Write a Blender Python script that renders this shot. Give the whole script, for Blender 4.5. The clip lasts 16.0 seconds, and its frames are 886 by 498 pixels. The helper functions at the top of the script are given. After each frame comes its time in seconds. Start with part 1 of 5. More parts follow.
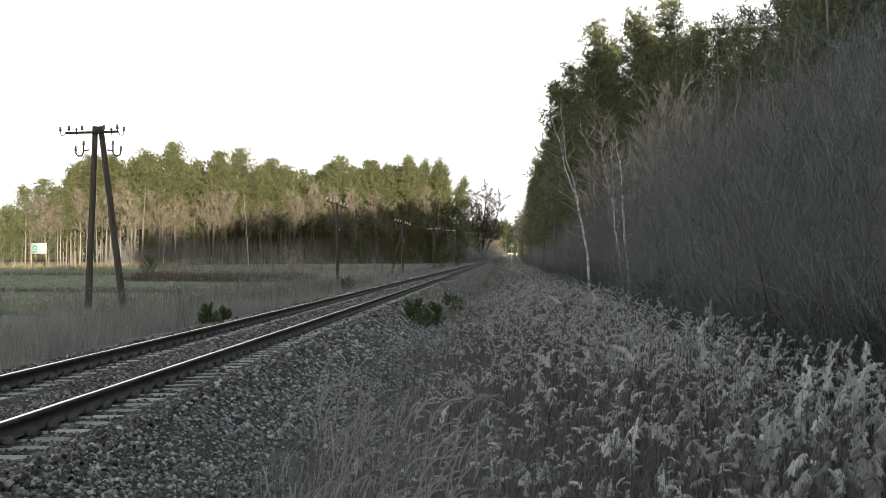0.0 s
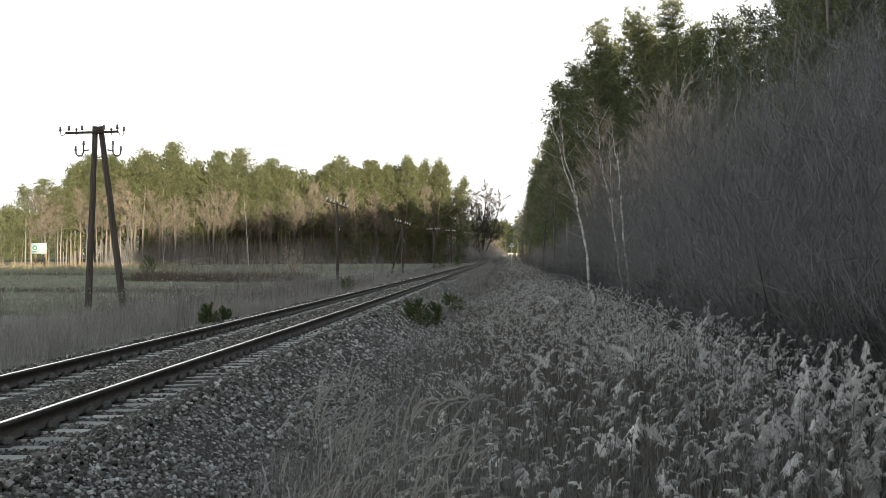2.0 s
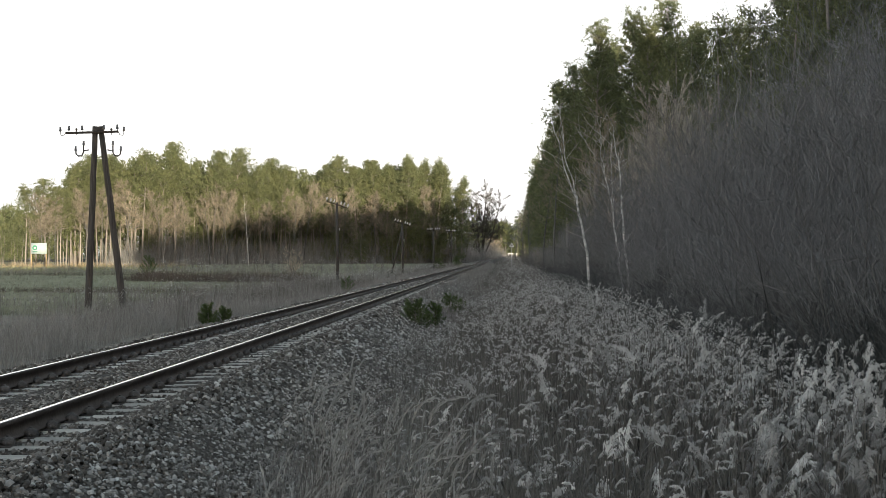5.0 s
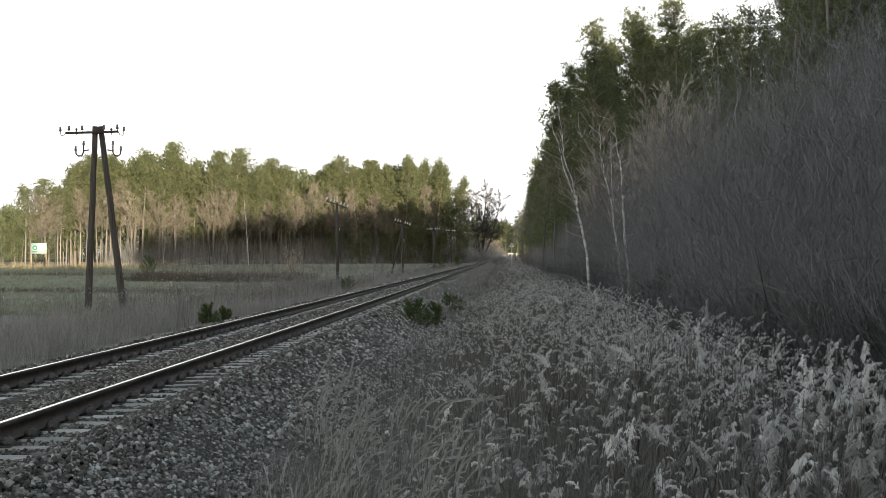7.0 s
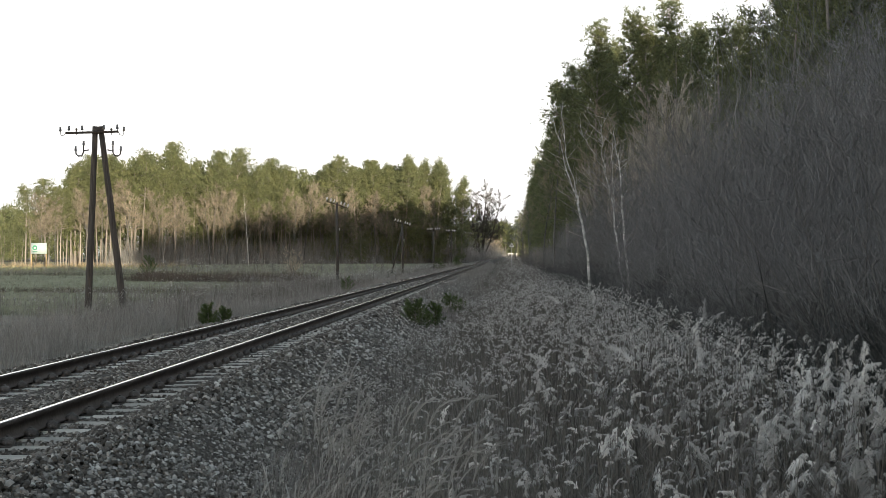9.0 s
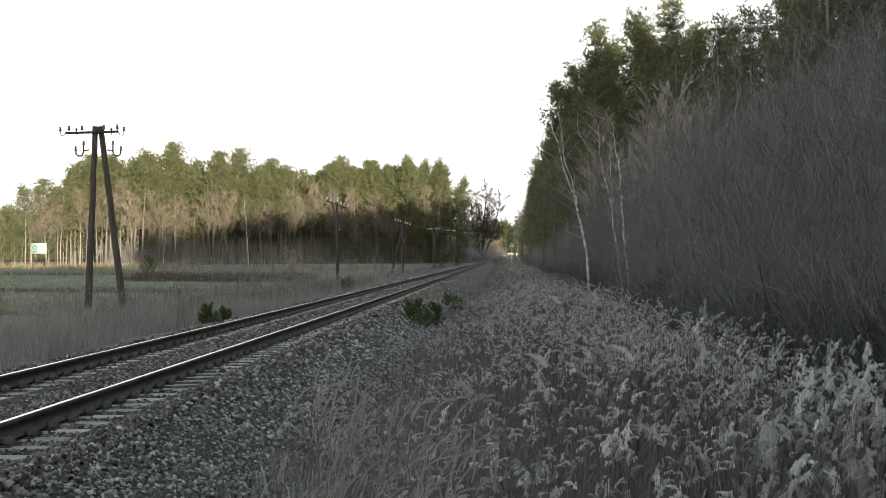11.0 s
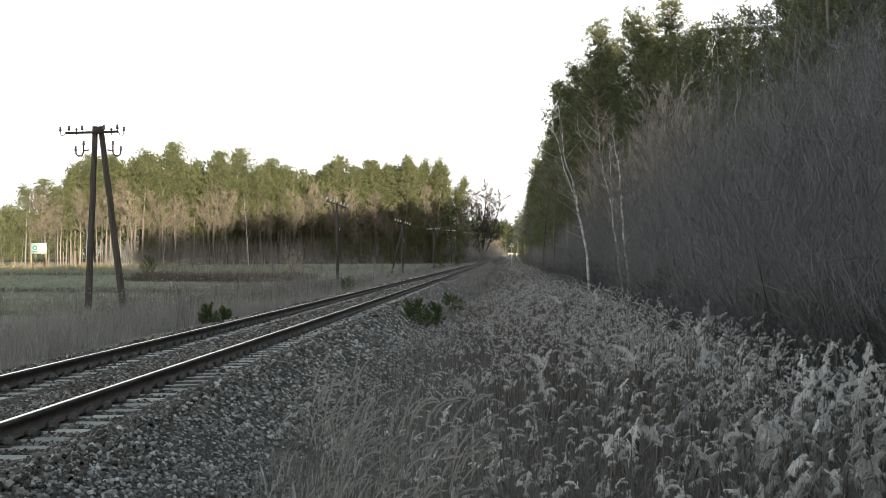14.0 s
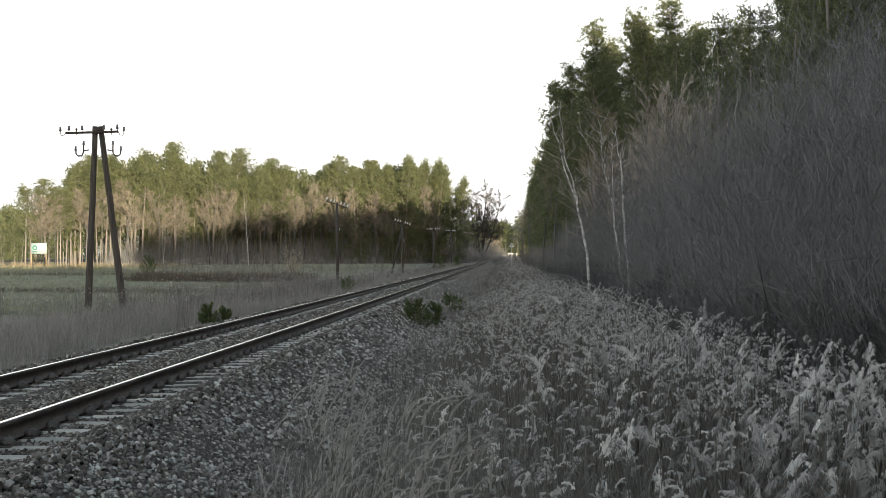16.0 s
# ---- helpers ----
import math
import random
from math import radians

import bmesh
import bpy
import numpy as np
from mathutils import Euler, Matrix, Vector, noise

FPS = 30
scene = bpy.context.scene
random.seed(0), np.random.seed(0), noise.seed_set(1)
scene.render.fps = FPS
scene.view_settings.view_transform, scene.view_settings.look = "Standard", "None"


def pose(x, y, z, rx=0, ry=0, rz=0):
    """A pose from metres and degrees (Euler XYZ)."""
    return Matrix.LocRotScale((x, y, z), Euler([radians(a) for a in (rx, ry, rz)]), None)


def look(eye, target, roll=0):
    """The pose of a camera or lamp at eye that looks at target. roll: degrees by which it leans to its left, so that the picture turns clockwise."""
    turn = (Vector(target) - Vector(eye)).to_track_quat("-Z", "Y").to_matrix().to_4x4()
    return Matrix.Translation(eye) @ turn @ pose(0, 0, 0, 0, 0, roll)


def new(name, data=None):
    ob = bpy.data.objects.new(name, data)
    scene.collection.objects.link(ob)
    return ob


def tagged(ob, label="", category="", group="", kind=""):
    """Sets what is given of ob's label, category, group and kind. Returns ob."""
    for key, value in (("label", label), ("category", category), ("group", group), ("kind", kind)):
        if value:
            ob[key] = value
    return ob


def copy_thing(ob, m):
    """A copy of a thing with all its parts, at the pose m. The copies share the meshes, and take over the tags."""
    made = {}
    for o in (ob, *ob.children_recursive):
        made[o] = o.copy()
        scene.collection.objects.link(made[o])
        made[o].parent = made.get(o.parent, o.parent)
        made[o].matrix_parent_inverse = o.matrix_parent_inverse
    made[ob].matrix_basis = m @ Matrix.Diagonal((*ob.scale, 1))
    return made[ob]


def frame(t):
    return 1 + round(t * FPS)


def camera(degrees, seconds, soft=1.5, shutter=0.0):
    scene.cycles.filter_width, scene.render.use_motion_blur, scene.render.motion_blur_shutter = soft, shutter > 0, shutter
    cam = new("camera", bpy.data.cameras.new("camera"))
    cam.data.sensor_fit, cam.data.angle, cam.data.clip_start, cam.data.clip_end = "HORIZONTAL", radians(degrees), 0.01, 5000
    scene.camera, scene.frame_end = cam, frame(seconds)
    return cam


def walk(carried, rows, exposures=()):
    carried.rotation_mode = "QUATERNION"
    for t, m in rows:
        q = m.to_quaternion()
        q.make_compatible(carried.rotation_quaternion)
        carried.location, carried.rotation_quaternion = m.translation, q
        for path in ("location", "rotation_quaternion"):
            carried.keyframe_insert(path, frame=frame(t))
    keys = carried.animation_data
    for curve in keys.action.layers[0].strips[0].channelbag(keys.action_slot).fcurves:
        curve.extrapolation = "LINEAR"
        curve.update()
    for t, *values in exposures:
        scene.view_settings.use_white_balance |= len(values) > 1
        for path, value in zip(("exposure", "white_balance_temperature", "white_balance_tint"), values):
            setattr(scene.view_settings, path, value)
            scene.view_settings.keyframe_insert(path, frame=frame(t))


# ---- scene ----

# The track runs along +y; rail heads lie at z = 0. The camera stands still beside it.
F = 2900.0
EYE = Vector((0.0, 0.0, 1.256))
cam = camera(2 * math.degrees(math.atan(784 / F)), 16.0, soft=0.85)
STAND = pose(EYE.x, EYE.y, EYE.z, 90 + 0.2766, 0, 2.143)
walk(cam, [(0.0, STAND), (16.0, STAND)], [(0.0, 1.02), (8.0, 1.03), (12.0, 1.06), (16.0, 1.09)])

# ---- light ----
SUN_DIR = Vector((-0.27, 0.96, -0.037)).normalized()
sun_data = bpy.data.lights.new("sun", "SUN")
sun_data.energy, sun_data.angle, sun_data.color = 4.8, radians(0.6), (1.0, 0.87, 0.65)
sun = new("sun", sun_data)
sun.matrix_world = look((40, -140, 30), Vector((40, -140, 30)) + SUN_DIR)
world = bpy.data.worlds.new("sky")
scene.world = world
world.use_nodes = True
wn, wl = world.node_tree.nodes, world.node_tree.links
wn.clear()
sky = wn.new("ShaderNodeTexSky")
sky.sky_type, sky.sun_disc = "NISHITA", False
sky.sun_elevation, sky.sun_rotation = radians(4.0), math.atan2(-SUN_DIR.x, -SUN_DIR.y)
sky.dust_density = 4.0
bg1, bg2 = wn.new("ShaderNodeBackground"), wn.new("ShaderNodeBackground")
bg1.inputs["Strength"].default_value = 0.05
# thin bright haze towards the horizon, deeper sky overhead
wtc, wsep, wramp = wn.new("ShaderNodeTexCoord"), wn.new("ShaderNodeSeparateXYZ"), wn.new("ShaderNodeValToRGB")
wl.new(wtc.outputs["Generated"], wsep.inputs[0])
wl.new(wsep.outputs["Z"], wramp.inputs[0])
wramp.color_ramp.elements[0].position, wramp.color_ramp.elements[0].color = 0.14, (1.0, 1.0, 1.0, 1)
wramp.color_ramp.interpolation = "EASE"
wramp.color_ramp.elements[1].position, wramp.color_ramp.elements[1].color = 0.62, (0.270, 0.335, 0.390, 1)
bg2.inputs["Strength"].default_value = 0.68
wl.new(wramp.outputs[0], bg2.inputs["Color"])
add, wout = wn.new("ShaderNodeAddShader"), wn.new("ShaderNodeOutputWorld")
wl.new(sky.outputs[0], bg1.inputs["Color"])
wl.new(bg1.outputs[0], add.inputs[0])
wl.new(bg2.outputs[0], add.inputs[1])
wl.new(add.outputs[0], wout.inputs[0])


# ---- materials ----
def mat(name, a, b, scale=6.0, rough=0.9, bump=0.3, vary=0.25, per="island", metal=0.0, thin=0.0, stretch=(1, 1, 1), fine=6.0, c=None):
    """Two-scale noise between a and b, with value variation per loose piece or per object."""
    m = bpy.data.materials.new(name)
    m.use_nodes = True
    n, l = m.node_tree.nodes, m.node_tree.links
    bs = n["Principled BSDF"]
    bs.inputs["Roughness"].default_value, bs.inputs["Metallic"].default_value = rough, metal
    bs.inputs["Specular IOR Level"].default_value = 0.3
    tc, mp = n.new("ShaderNodeTexCoord"), n.new("ShaderNodeMapping")
    mp.inputs["Scale"].default_value = stretch
    l.new(tc.outputs["Object"], mp.inputs[0])
    n1, n2 = n.new("ShaderNodeTexNoise"), n.new("ShaderNodeTexNoise")
    for k, s, d in ((n1, scale, 4.0), (n2, scale * fine, 3.0)):
        k.inputs["Scale"].default_value, k.inputs["Detail"].default_value = s, d
        l.new(mp.outputs[0], k.inputs["Vector"])
    mx = n.new("ShaderNodeMix")
    mx.data_type = "RGBA"
    mx.inputs[6].default_value, mx.inputs[7].default_value = (*a, 1), (*b, 1)
    av = n.new("ShaderNodeMath")
    av.operation = "MULTIPLY_ADD"
    l.new(n2.outputs["Fac"], av.inputs[0])
    av.inputs[1].default_value = 0.9
    sub = n.new("ShaderNodeMath")
    sub.operation = "MULTIPLY_ADD"
    l.new(n1.outputs["Fac"], sub.inputs[0])
    sub.inputs[1].default_value, sub.inputs[2].default_value = 2.2, -1.05
    l.new(sub.outputs[0], av.inputs[2])
    l.new(av.outputs[0], mx.inputs[0])
    mx.clamp_factor = True
    col = mx.outputs[2]
    rnd = n.new("ShaderNodeNewGeometry").outputs["Random Per Island"] if per == "island" else n.new("ShaderNodeObjectInfo").outputs["Random"]
    if c:
        m3 = n.new("ShaderNodeMix")
        m3.data_type = "RGBA"
        r3 = n.new("ShaderNodeMath")
        r3.operation = "POWER"
        l.new(rnd, r3.inputs[0])
        r3.inputs[1].default_value = 3.0
        l.new(r3.outputs[0], m3.inputs[0])
        l.new(col, m3.inputs[6])
        m3.inputs[7].default_value = (*c, 1)
        col = m3.outputs[2]
    if vary:
        hs, mr = n.new("ShaderNodeHueSaturation"), n.new("ShaderNodeMapRange")
        l.new(rnd, mr.inputs[0])
        mr.inputs[3].default_value, mr.inputs[4].default_value = 1 - vary, 1 + vary
        l.new(mr.outputs[0], hs.inputs["Value"])
        l.new(col, hs.inputs["Color"])
        col = hs.outputs[0]
    l.new(col, bs.inputs["Base Color"])
    if bump:
        bp = n.new("ShaderNodeBump")
        bp.inputs["Strength"].default_value, bp.inputs["Distance"].default_value = bump, 0.02
        l.new(n2.outputs["Fac"], bp.inputs["Height"])
        l.new(bp.outputs[0], bs.inputs["Normal"])
    if thin:
        tr, ms = n.new("ShaderNodeBsdfTranslucent"), n.new("ShaderNodeMixShader")
        ms.inputs[0].default_value = thin
        l.new(col, tr.inputs[0])
        l.new(bs.outputs[0], ms.inputs[1])
        l.new(tr.outputs[0], ms.inputs[2])
        l.new(ms.outputs[0], n["Material Output"].inputs[0])
    return m


M_BALLAST = mat("ballast_stone", (0.095, 0.085, 0.074), (0.255, 0.236, 0.211), 9, 1.0, 0.5, 0.40, c=(0.49, 0.475, 0.445))
M_OILY = mat("oil_stained_stone", (0.062, 0.053, 0.045), (0.175, 0.155, 0.135), 9, 1.0, 0.5, 0.40, c=(0.34, 0.32, 0.29))
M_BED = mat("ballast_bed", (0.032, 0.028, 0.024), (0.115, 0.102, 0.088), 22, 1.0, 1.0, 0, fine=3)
M_RAIL = mat("rusty_rail", (0.055, 0.043, 0.037), (0.105, 0.082, 0.070), 4, 0.75, 0.4, 0.1, per="object")
M_HEAD = mat("polished_rail_head", (0.62, 0.62, 0.63), (0.75, 0.75, 0.76), 2, 0.12, 0.05, 0, metal=1.0, stretch=(30, 0.4, 1))
M_SLEEPER = mat("weathered_sleeper", (0.43, 0.412, 0.375), (0.72, 0.692, 0.635), 5, 1.0, 0.5, 0.25, per="object", stretch=(1, 4, 4))
M_FAST = mat("rusty_fastening", (0.075, 0.070, 0.067), (0.16, 0.150, 0.144), 20, 0.8, 0.4, 0.2, per="object")
M_STEM = mat("dry_stem", (0.078, 0.073, 0.066), (0.205, 0.192, 0.174), 6, 0.85, 0, 0.35)
M_PLUME = mat("reed_plume", (0.33, 0.323, 0.312), (0.65, 0.641, 0.622), 3, 0.95, 0, 0.42, thin=0.25)
M_PLUMES_NEAR = mat("fluffy_reed_plume", (0.32, 0.314, 0.305), (0.68, 0.671, 0.653), 3, 0.95, 0, 0.5, per="object", thin=0.25)
M_DULLPLUME = mat("dull_reed_plume", (0.31, 0.304, 0.292), (0.56, 0.552, 0.53), 3, 0.95, 0, 0.35, thin=0.25)
M_GRASS = mat("dry_grass", (0.190, 0.183, 0.172), (0.33, 0.321, 0.304), 2, 0.95, 0, 0.35, thin=0.2)
M_GREENGRASS = mat("meadow_grass", (0.158, 0.176, 0.124), (0.28, 0.29, 0.22), 0.6, 0.95, 0, 0.3, thin=0.2)
M_NEEDLE = mat("pine_needles", (0.092, 0.113, 0.058), (0.185, 0.192, 0.090), 0.5, 0.8, 0, 0.35, thin=0.35)
M_SAPLING = mat("young_pine_needles", (0.060, 0.092, 0.036), (0.120, 0.160, 0.064), 4, 0.8, 0, 0.3, thin=0.15)
# pine bark lightened and greyed to stand for haze in the far forest
M_PINEBARK = mat("pine_bark", (0.16, 0.147, 0.137), (0.31, 0.272, 0.238), 3, 0.95, 0.6, 0.2, per="object", stretch=(1, 1, 0.3))
M_BARK = mat("grey_bark", (0.075, 0.073, 0.070), (0.165, 0.158, 0.15), 3, 0.95, 0.5, 0.25, stretch=(1, 1, 0.3))
M_TWIG = mat("bare_twigs", (0.115, 0.114, 0.114), (0.235, 0.231, 0.227), 1.2, 0.95, 0, 0.4)
# pale birch twigs; on the sunlit bushes and tree the gold stands for sunlight
M_PALETWIG = mat("pale_birch_and_sunlit_twigs", (0.20, 0.17, 0.13), (0.34, 0.29, 0.22), 1.2, 0.95, 0, 0.3)
M_BROWNTWIG = mat("brown_twigs", (0.135, 0.118, 0.092), (0.25, 0.217, 0.168), 1.2, 0.95, 0, 0.35)
# pale straw; on the tree above the scrub it stands for sunlight
M_STRAWSUNTWIG = mat("straw_and_sunlit_twigs", (0.33, 0.295, 0.245), (0.50, 0.455, 0.385), 1.2, 0.95, 0, 0.3)
# pale bluish grey: the bright veil over the wood is put into this colour
M_HAZETWIG = mat("haze_grey_twigs", (0.22, 0.225, 0.23), (0.40, 0.405, 0.405), 1.2, 0.95, 0, 0.35)
# brown twigs lightened and warmed to stand for sun on the crowns
M_SUNBROWNTWIG = mat("sunlit_brown_twigs", (0.28, 0.248, 0.208), (0.47, 0.415, 0.345), 1.2, 0.95, 0, 0.35)
# near-black stem colour: the shade at the wood's foot is put into it
M_SHADESTEM = mat("shade_dark_stems", (0.040, 0.043, 0.042), (0.10, 0.104, 0.10), 2, 0.95, 0, 0.35)
# brush colour raised to imitate haze over the dark forest foot
M_BRUSH = mat("haze_paled_brush", (0.165, 0.162, 0.157), (0.30, 0.294, 0.283), 1.2, 0.95, 0, 0.35)
M_BIRCH = mat("birch_bark", (0.10, 0.097, 0.09), (0.84, 0.83, 0.80), 2.2, 0.8, 0.3, 0.0, stretch=(1, 1, 3.5), fine=4)
M_WOOD = mat("tarred_pole_wood", (0.040, 0.036, 0.033), (0.100, 0.091, 0.083), 3, 0.9, 0.6, 0.1, per="object", stretch=(6, 6, 0.4))
M_IRON = mat("rusty_iron", (0.03, 0.026, 0.024), (0.07, 0.058, 0.05), 12, 0.7, 0.3, 0)
M_PORCELAIN = mat("grey_porcelain", (0.52, 0.52, 0.53), (0.70, 0.70, 0.71), 20, 0.25, 0, 0.1, per="object")
# oak bark with its shaded, backlit look put into the dark colour
M_SHADEDOAK = mat("shaded_oak_bark", (0.035, 0.032, 0.028), (0.085, 0.077, 0.066), 2, 0.95, 0.4, 0.2)
# porcelain darkened in its colour, as if seen against the bright sky
M_BACKLITCUP = mat("backlit_glazed_porcelain", (0.10, 0.10, 0.105), (0.20, 0.20, 0.205), 20, 0.3, 0, 0.2, per="object")
M_SIGN = mat("sign_face", (0.30, 0.37, 0.37), (0.37, 0.44, 0.44), 2, 0.5, 0, 0)
M_SIGNGREEN = mat("sign_green", (0.03, 0.16, 0.10), (0.05, 0.22, 0.13), 4, 0.5, 0, 0)
M_POST = mat("pale_wood_post", (0.28, 0.21, 0.12), (0.42, 0.33, 0.2), 4, 0.9, 0.3, 0.1, per="object")
M_ASPHALT = mat("asphalt", (0.045, 0.045, 0.047), (0.075, 0.075, 0.076), 1, 0.9, 0.2, 0)


def ground_material():
    m = mat("ground_dry", (0.10, 0.09, 0.072), (0.20, 0.183, 0.15), 0.35, 0.97, 0.6, 0, fine=18)
    n, l = m.node_tree.nodes, m.node_tree.links
    bs = n["Principled BSDF"]
    old = bs.inputs["Base Color"].links[0].from_socket
    geo, sep = n.new("ShaderNodeNewGeometry"), n.new("ShaderNodeSeparateXYZ")
    l.new(geo.outputs["Position"], sep.inputs[0])
    nz = n.new("ShaderNodeTexNoise")
    nz.inputs["Scale"].default_value = 0.12
    l.new(geo.outputs["Position"], nz.inputs["Vector"])
    wob = n.new("ShaderNodeMath")
    wob.operation = "MULTIPLY_ADD"
    l.new(nz.outputs["Fac"], wob.inputs[0])
    wob.inputs[1].default_value = 14.0
    l.new(sep.outputs["X"], wob.inputs[2])
    mr = n.new("ShaderNodeMapRange")
    l.new(wob.outputs[0], mr.inputs[0])
    mr.inputs[1].default_value, mr.inputs[2].default_value = -9.0, -16.0
    nf = n.new("ShaderNodeTexNoise")
    nf.inputs["Scale"].default_value, nf.inputs["Detail"].default_value = 0.45, 8.0
    l.new(geo.outputs["Position"], nf.inputs["Vector"])
    gm = n.new("ShaderNodeMix")
    gm.data_type = "RGBA"
    gm.inputs[6].default_value, gm.inputs[7].default_value = (0.075, 0.085, 0.045, 1), (0.31, 0.315, 0.20, 1)
    l.new(nf.outputs["Fac"], gm.inputs[0])
    mx = n.new("ShaderNodeMix")
    mx.data_type = "RGBA"
    l.new(mr.outputs[0], mx.inputs[0])
    l.new(old, mx.inputs[6])
    l.new(gm.outputs[2], mx.inputs[7])
    # leaf litter under the trackside wood, its colour darkened further for the shade there
    edge = n.new("ShaderNodeMapRange")
    l.new(wob.outputs[0], edge.inputs[0])
    edge.inputs[1].default_value, edge.inputs[2].default_value = 9.6, 10.8
    floor = n.new("ShaderNodeMix")
    floor.data_type = "RGBA"
    floor.inputs[6].default_value, floor.inputs[7].default_value = (0.025, 0.021, 0.017, 1), (0.085, 0.070, 0.055, 1)
    l.new(nf.outputs["Fac"], floor.inputs[0])
    both = n.new("ShaderNodeMix")
    both.data_type = "RGBA"
    l.new(edge.outputs[0], both.inputs[0])
    l.new(mx.outputs[2], both.inputs[6])
    l.new(floor.outputs[2], both.inputs[7])
    l.new(both.outputs[2], bs.inputs["Base Color"])
    return m


M_GROUND = ground_material()


# ---- mesh tools ----
class Geo:
    """Vertices and triangles that grow, one mesh in the end."""

    def __init__(self):
        self.v, self.f = [], []

    def tri(self, a, b, c):
        k = len(self.v)
        self.v += [tuple(a), tuple(b), tuple(c)]
        self.f.append((k, k + 1, k + 2))

    def quad(self, a, b, c, d):
        k = len(self.v)
        self.v += [tuple(a), tuple(b), tuple(c), tuple(d)]
        self.f += [(k, k + 1, k + 2), (k, k + 2, k + 3)]

    def tube(self, pts, radii, sides=5, cap=True):
        k0 = len(self.v)
        pts = [Vector(p) for p in pts]
        for i, p in enumerate(pts):
            d = (pts[min(i + 1, len(pts) - 1)] - pts[max(i - 1, 0)]).normalized()
            u = d.cross(Vector((0, 1, 0)) if abs(d.y) < 0.9 else Vector((1, 0, 0))).normalized()
            w = d.cross(u)
            for s in range(sides):
                a = 2 * math.pi * s / sides
                self.v.append(tuple(p + (u * math.cos(a) + w * math.sin(a)) * radii[i]))
        for i in range(len(pts) - 1):
            for s in range(sides):
                a, b = k0 + i * sides + s, k0 + i * sides + (s + 1) % sides
                self.f += [(a, b, b + sides), (a, b + sides, a + sides)]
        if cap:
            for base, flip in ((k0, True), (k0 + (len(pts) - 1) * sides, False)):
                for s in range(1, sides - 1):
                    t = (base, base + s, base + s + 1)
                    self.f.append(t[::-1] if flip else t)
        return self

    def ribbon(self, pts, widths, side):
        side = Vector(side).normalized()
        k = len(self.v)
        for p, w in zip(pts, widths):
            p = Vector(p)
            self.v += [tuple(p - side * w / 2), tuple(p + side * w / 2)]
        for i in range(len(pts) - 1):
            a = k + 2 * i
            self.f += [(a, a + 1, a + 3), (a, a + 3, a + 2)]

    def box(self, c, s, rot=None, taper=1.0):
        k = len(self.v)
        for dz in (-0.5, 0.5):
            for dx, dy in ((-0.5, -0.5), (0.5, -0.5), (0.5, 0.5), (-0.5, 0.5)):
                q = Vector((dx * s[0] * (taper if dz > 0 else 1), dy * s[1] * (taper if dz > 0 else 1), dz * s[2]))
                if rot:
                    q = rot @ q
                self.v.append(tuple(q + Vector(c)))
        for q in ((3, 2, 1, 0), (4, 5, 6, 7), (0, 1, 5, 4), (1, 2, 6, 5), (2, 3, 7, 6), (3, 0, 4, 7)):
            a, b, c2, d = (k + i for i in q)
            self.f += [(a, b, c2), (a, c2, d)]
        return self

    def arrays(self):
        return np.array(self.v, dtype=np.float32).reshape(-1, 3), np.array(self.f, dtype=np.int32).reshape(-1, 3)

    def mesh(self, name, material, smooth=False):
        return mesh_of(name, *self.arrays(), material, smooth)


def mesh_of(name, v, f, material, smooth=False):
    me = bpy.data.meshes.new(name)
    me.vertices.add(len(v))
    me.vertices.foreach_set("co", np.ascontiguousarray(v, dtype=np.float32).ravel())
    me.loops.add(len(f) * 3)
    me.loops.foreach_set("vertex_index", np.ascontiguousarray(f, dtype=np.int32).ravel())
    me.polygons.add(len(f))
    me.polygons.foreach_set("loop_start", np.arange(0, len(f) * 3, 3, dtype=np.int32))
    if smooth:
        me.polygons.foreach_set("use_smooth", np.ones(len(f), dtype=bool))
    me.update(calc_edges=True)
    me.materials.append(material)
    return me


def scatter(variants, places):
    """Joins copies of the variants (v, f) at places (variant, x, y, z, turn, lean, lean_turn, size)."""
    vs, fs, k = [], [], 0
    for i, x, y, z, turn, lean, lturn, size in places:
        v, f = variants[int(i)]
        m = np.array(Euler((lean * math.cos(lturn), lean * math.sin(lturn), turn)).to_matrix(), dtype=np.float32) * size
        vs.append(v @ m.T + np.array((x, y, z), dtype=np.float32))
        fs.append(f + k)
        k += len(v)
    return np.concatenate(vs), np.concatenate(fs)


def part(name, mesh, parent, label=""):
    ob = new(name, mesh)
    ob.parent = parent
    return tagged(ob, label=label)


def thing(name, label, category, group="", kind="", at=None):
    ob = tagged(new(name), label, category, group, kind)
    if at is not None:
        ob.matrix_world = at
    return ob


R = random.Random(7)
U = R.uniform


# ---- the lie of the land ----
XC, GAUGE = -4.585, 1.507


def smooth01(t):
    t = min(1.0, max(0.0, t))
    return t * t * (3 - 2 * t)


def rise(y):
    """The line climbs gently in the distance."""
    t = min(440.0, max(0.0, y - 260.0))
    return 0.006 * (t - 30) if t > 60 else 0.006 * t * t / 120


def bend(y):
    """And swings a little to the right."""
    t = min(640.0, max(0.0, y - 260.0))
    return 0.000034 * t * t


def ground_z(x, y):
    side = x - XC - bend(y)
    if side > 0:
        z = -0.95 - 0.15 * smooth01((side - 2.6) / 1.6) + 0.35 * smooth01((side - 7.6) / 2.5)
    else:
        z = -0.70 - 0.20 * smooth01((-side - 3.0) / 3.0) + 0.12 * smooth01((-side - 14) / 20)
    z += 0.06 * noise.noise(Vector((x * 0.3, y * 0.3, 0))) + 0.10 * noise.noise(Vector((x * 0.06, y * 0.06, 3)))
    return z + rise(y)


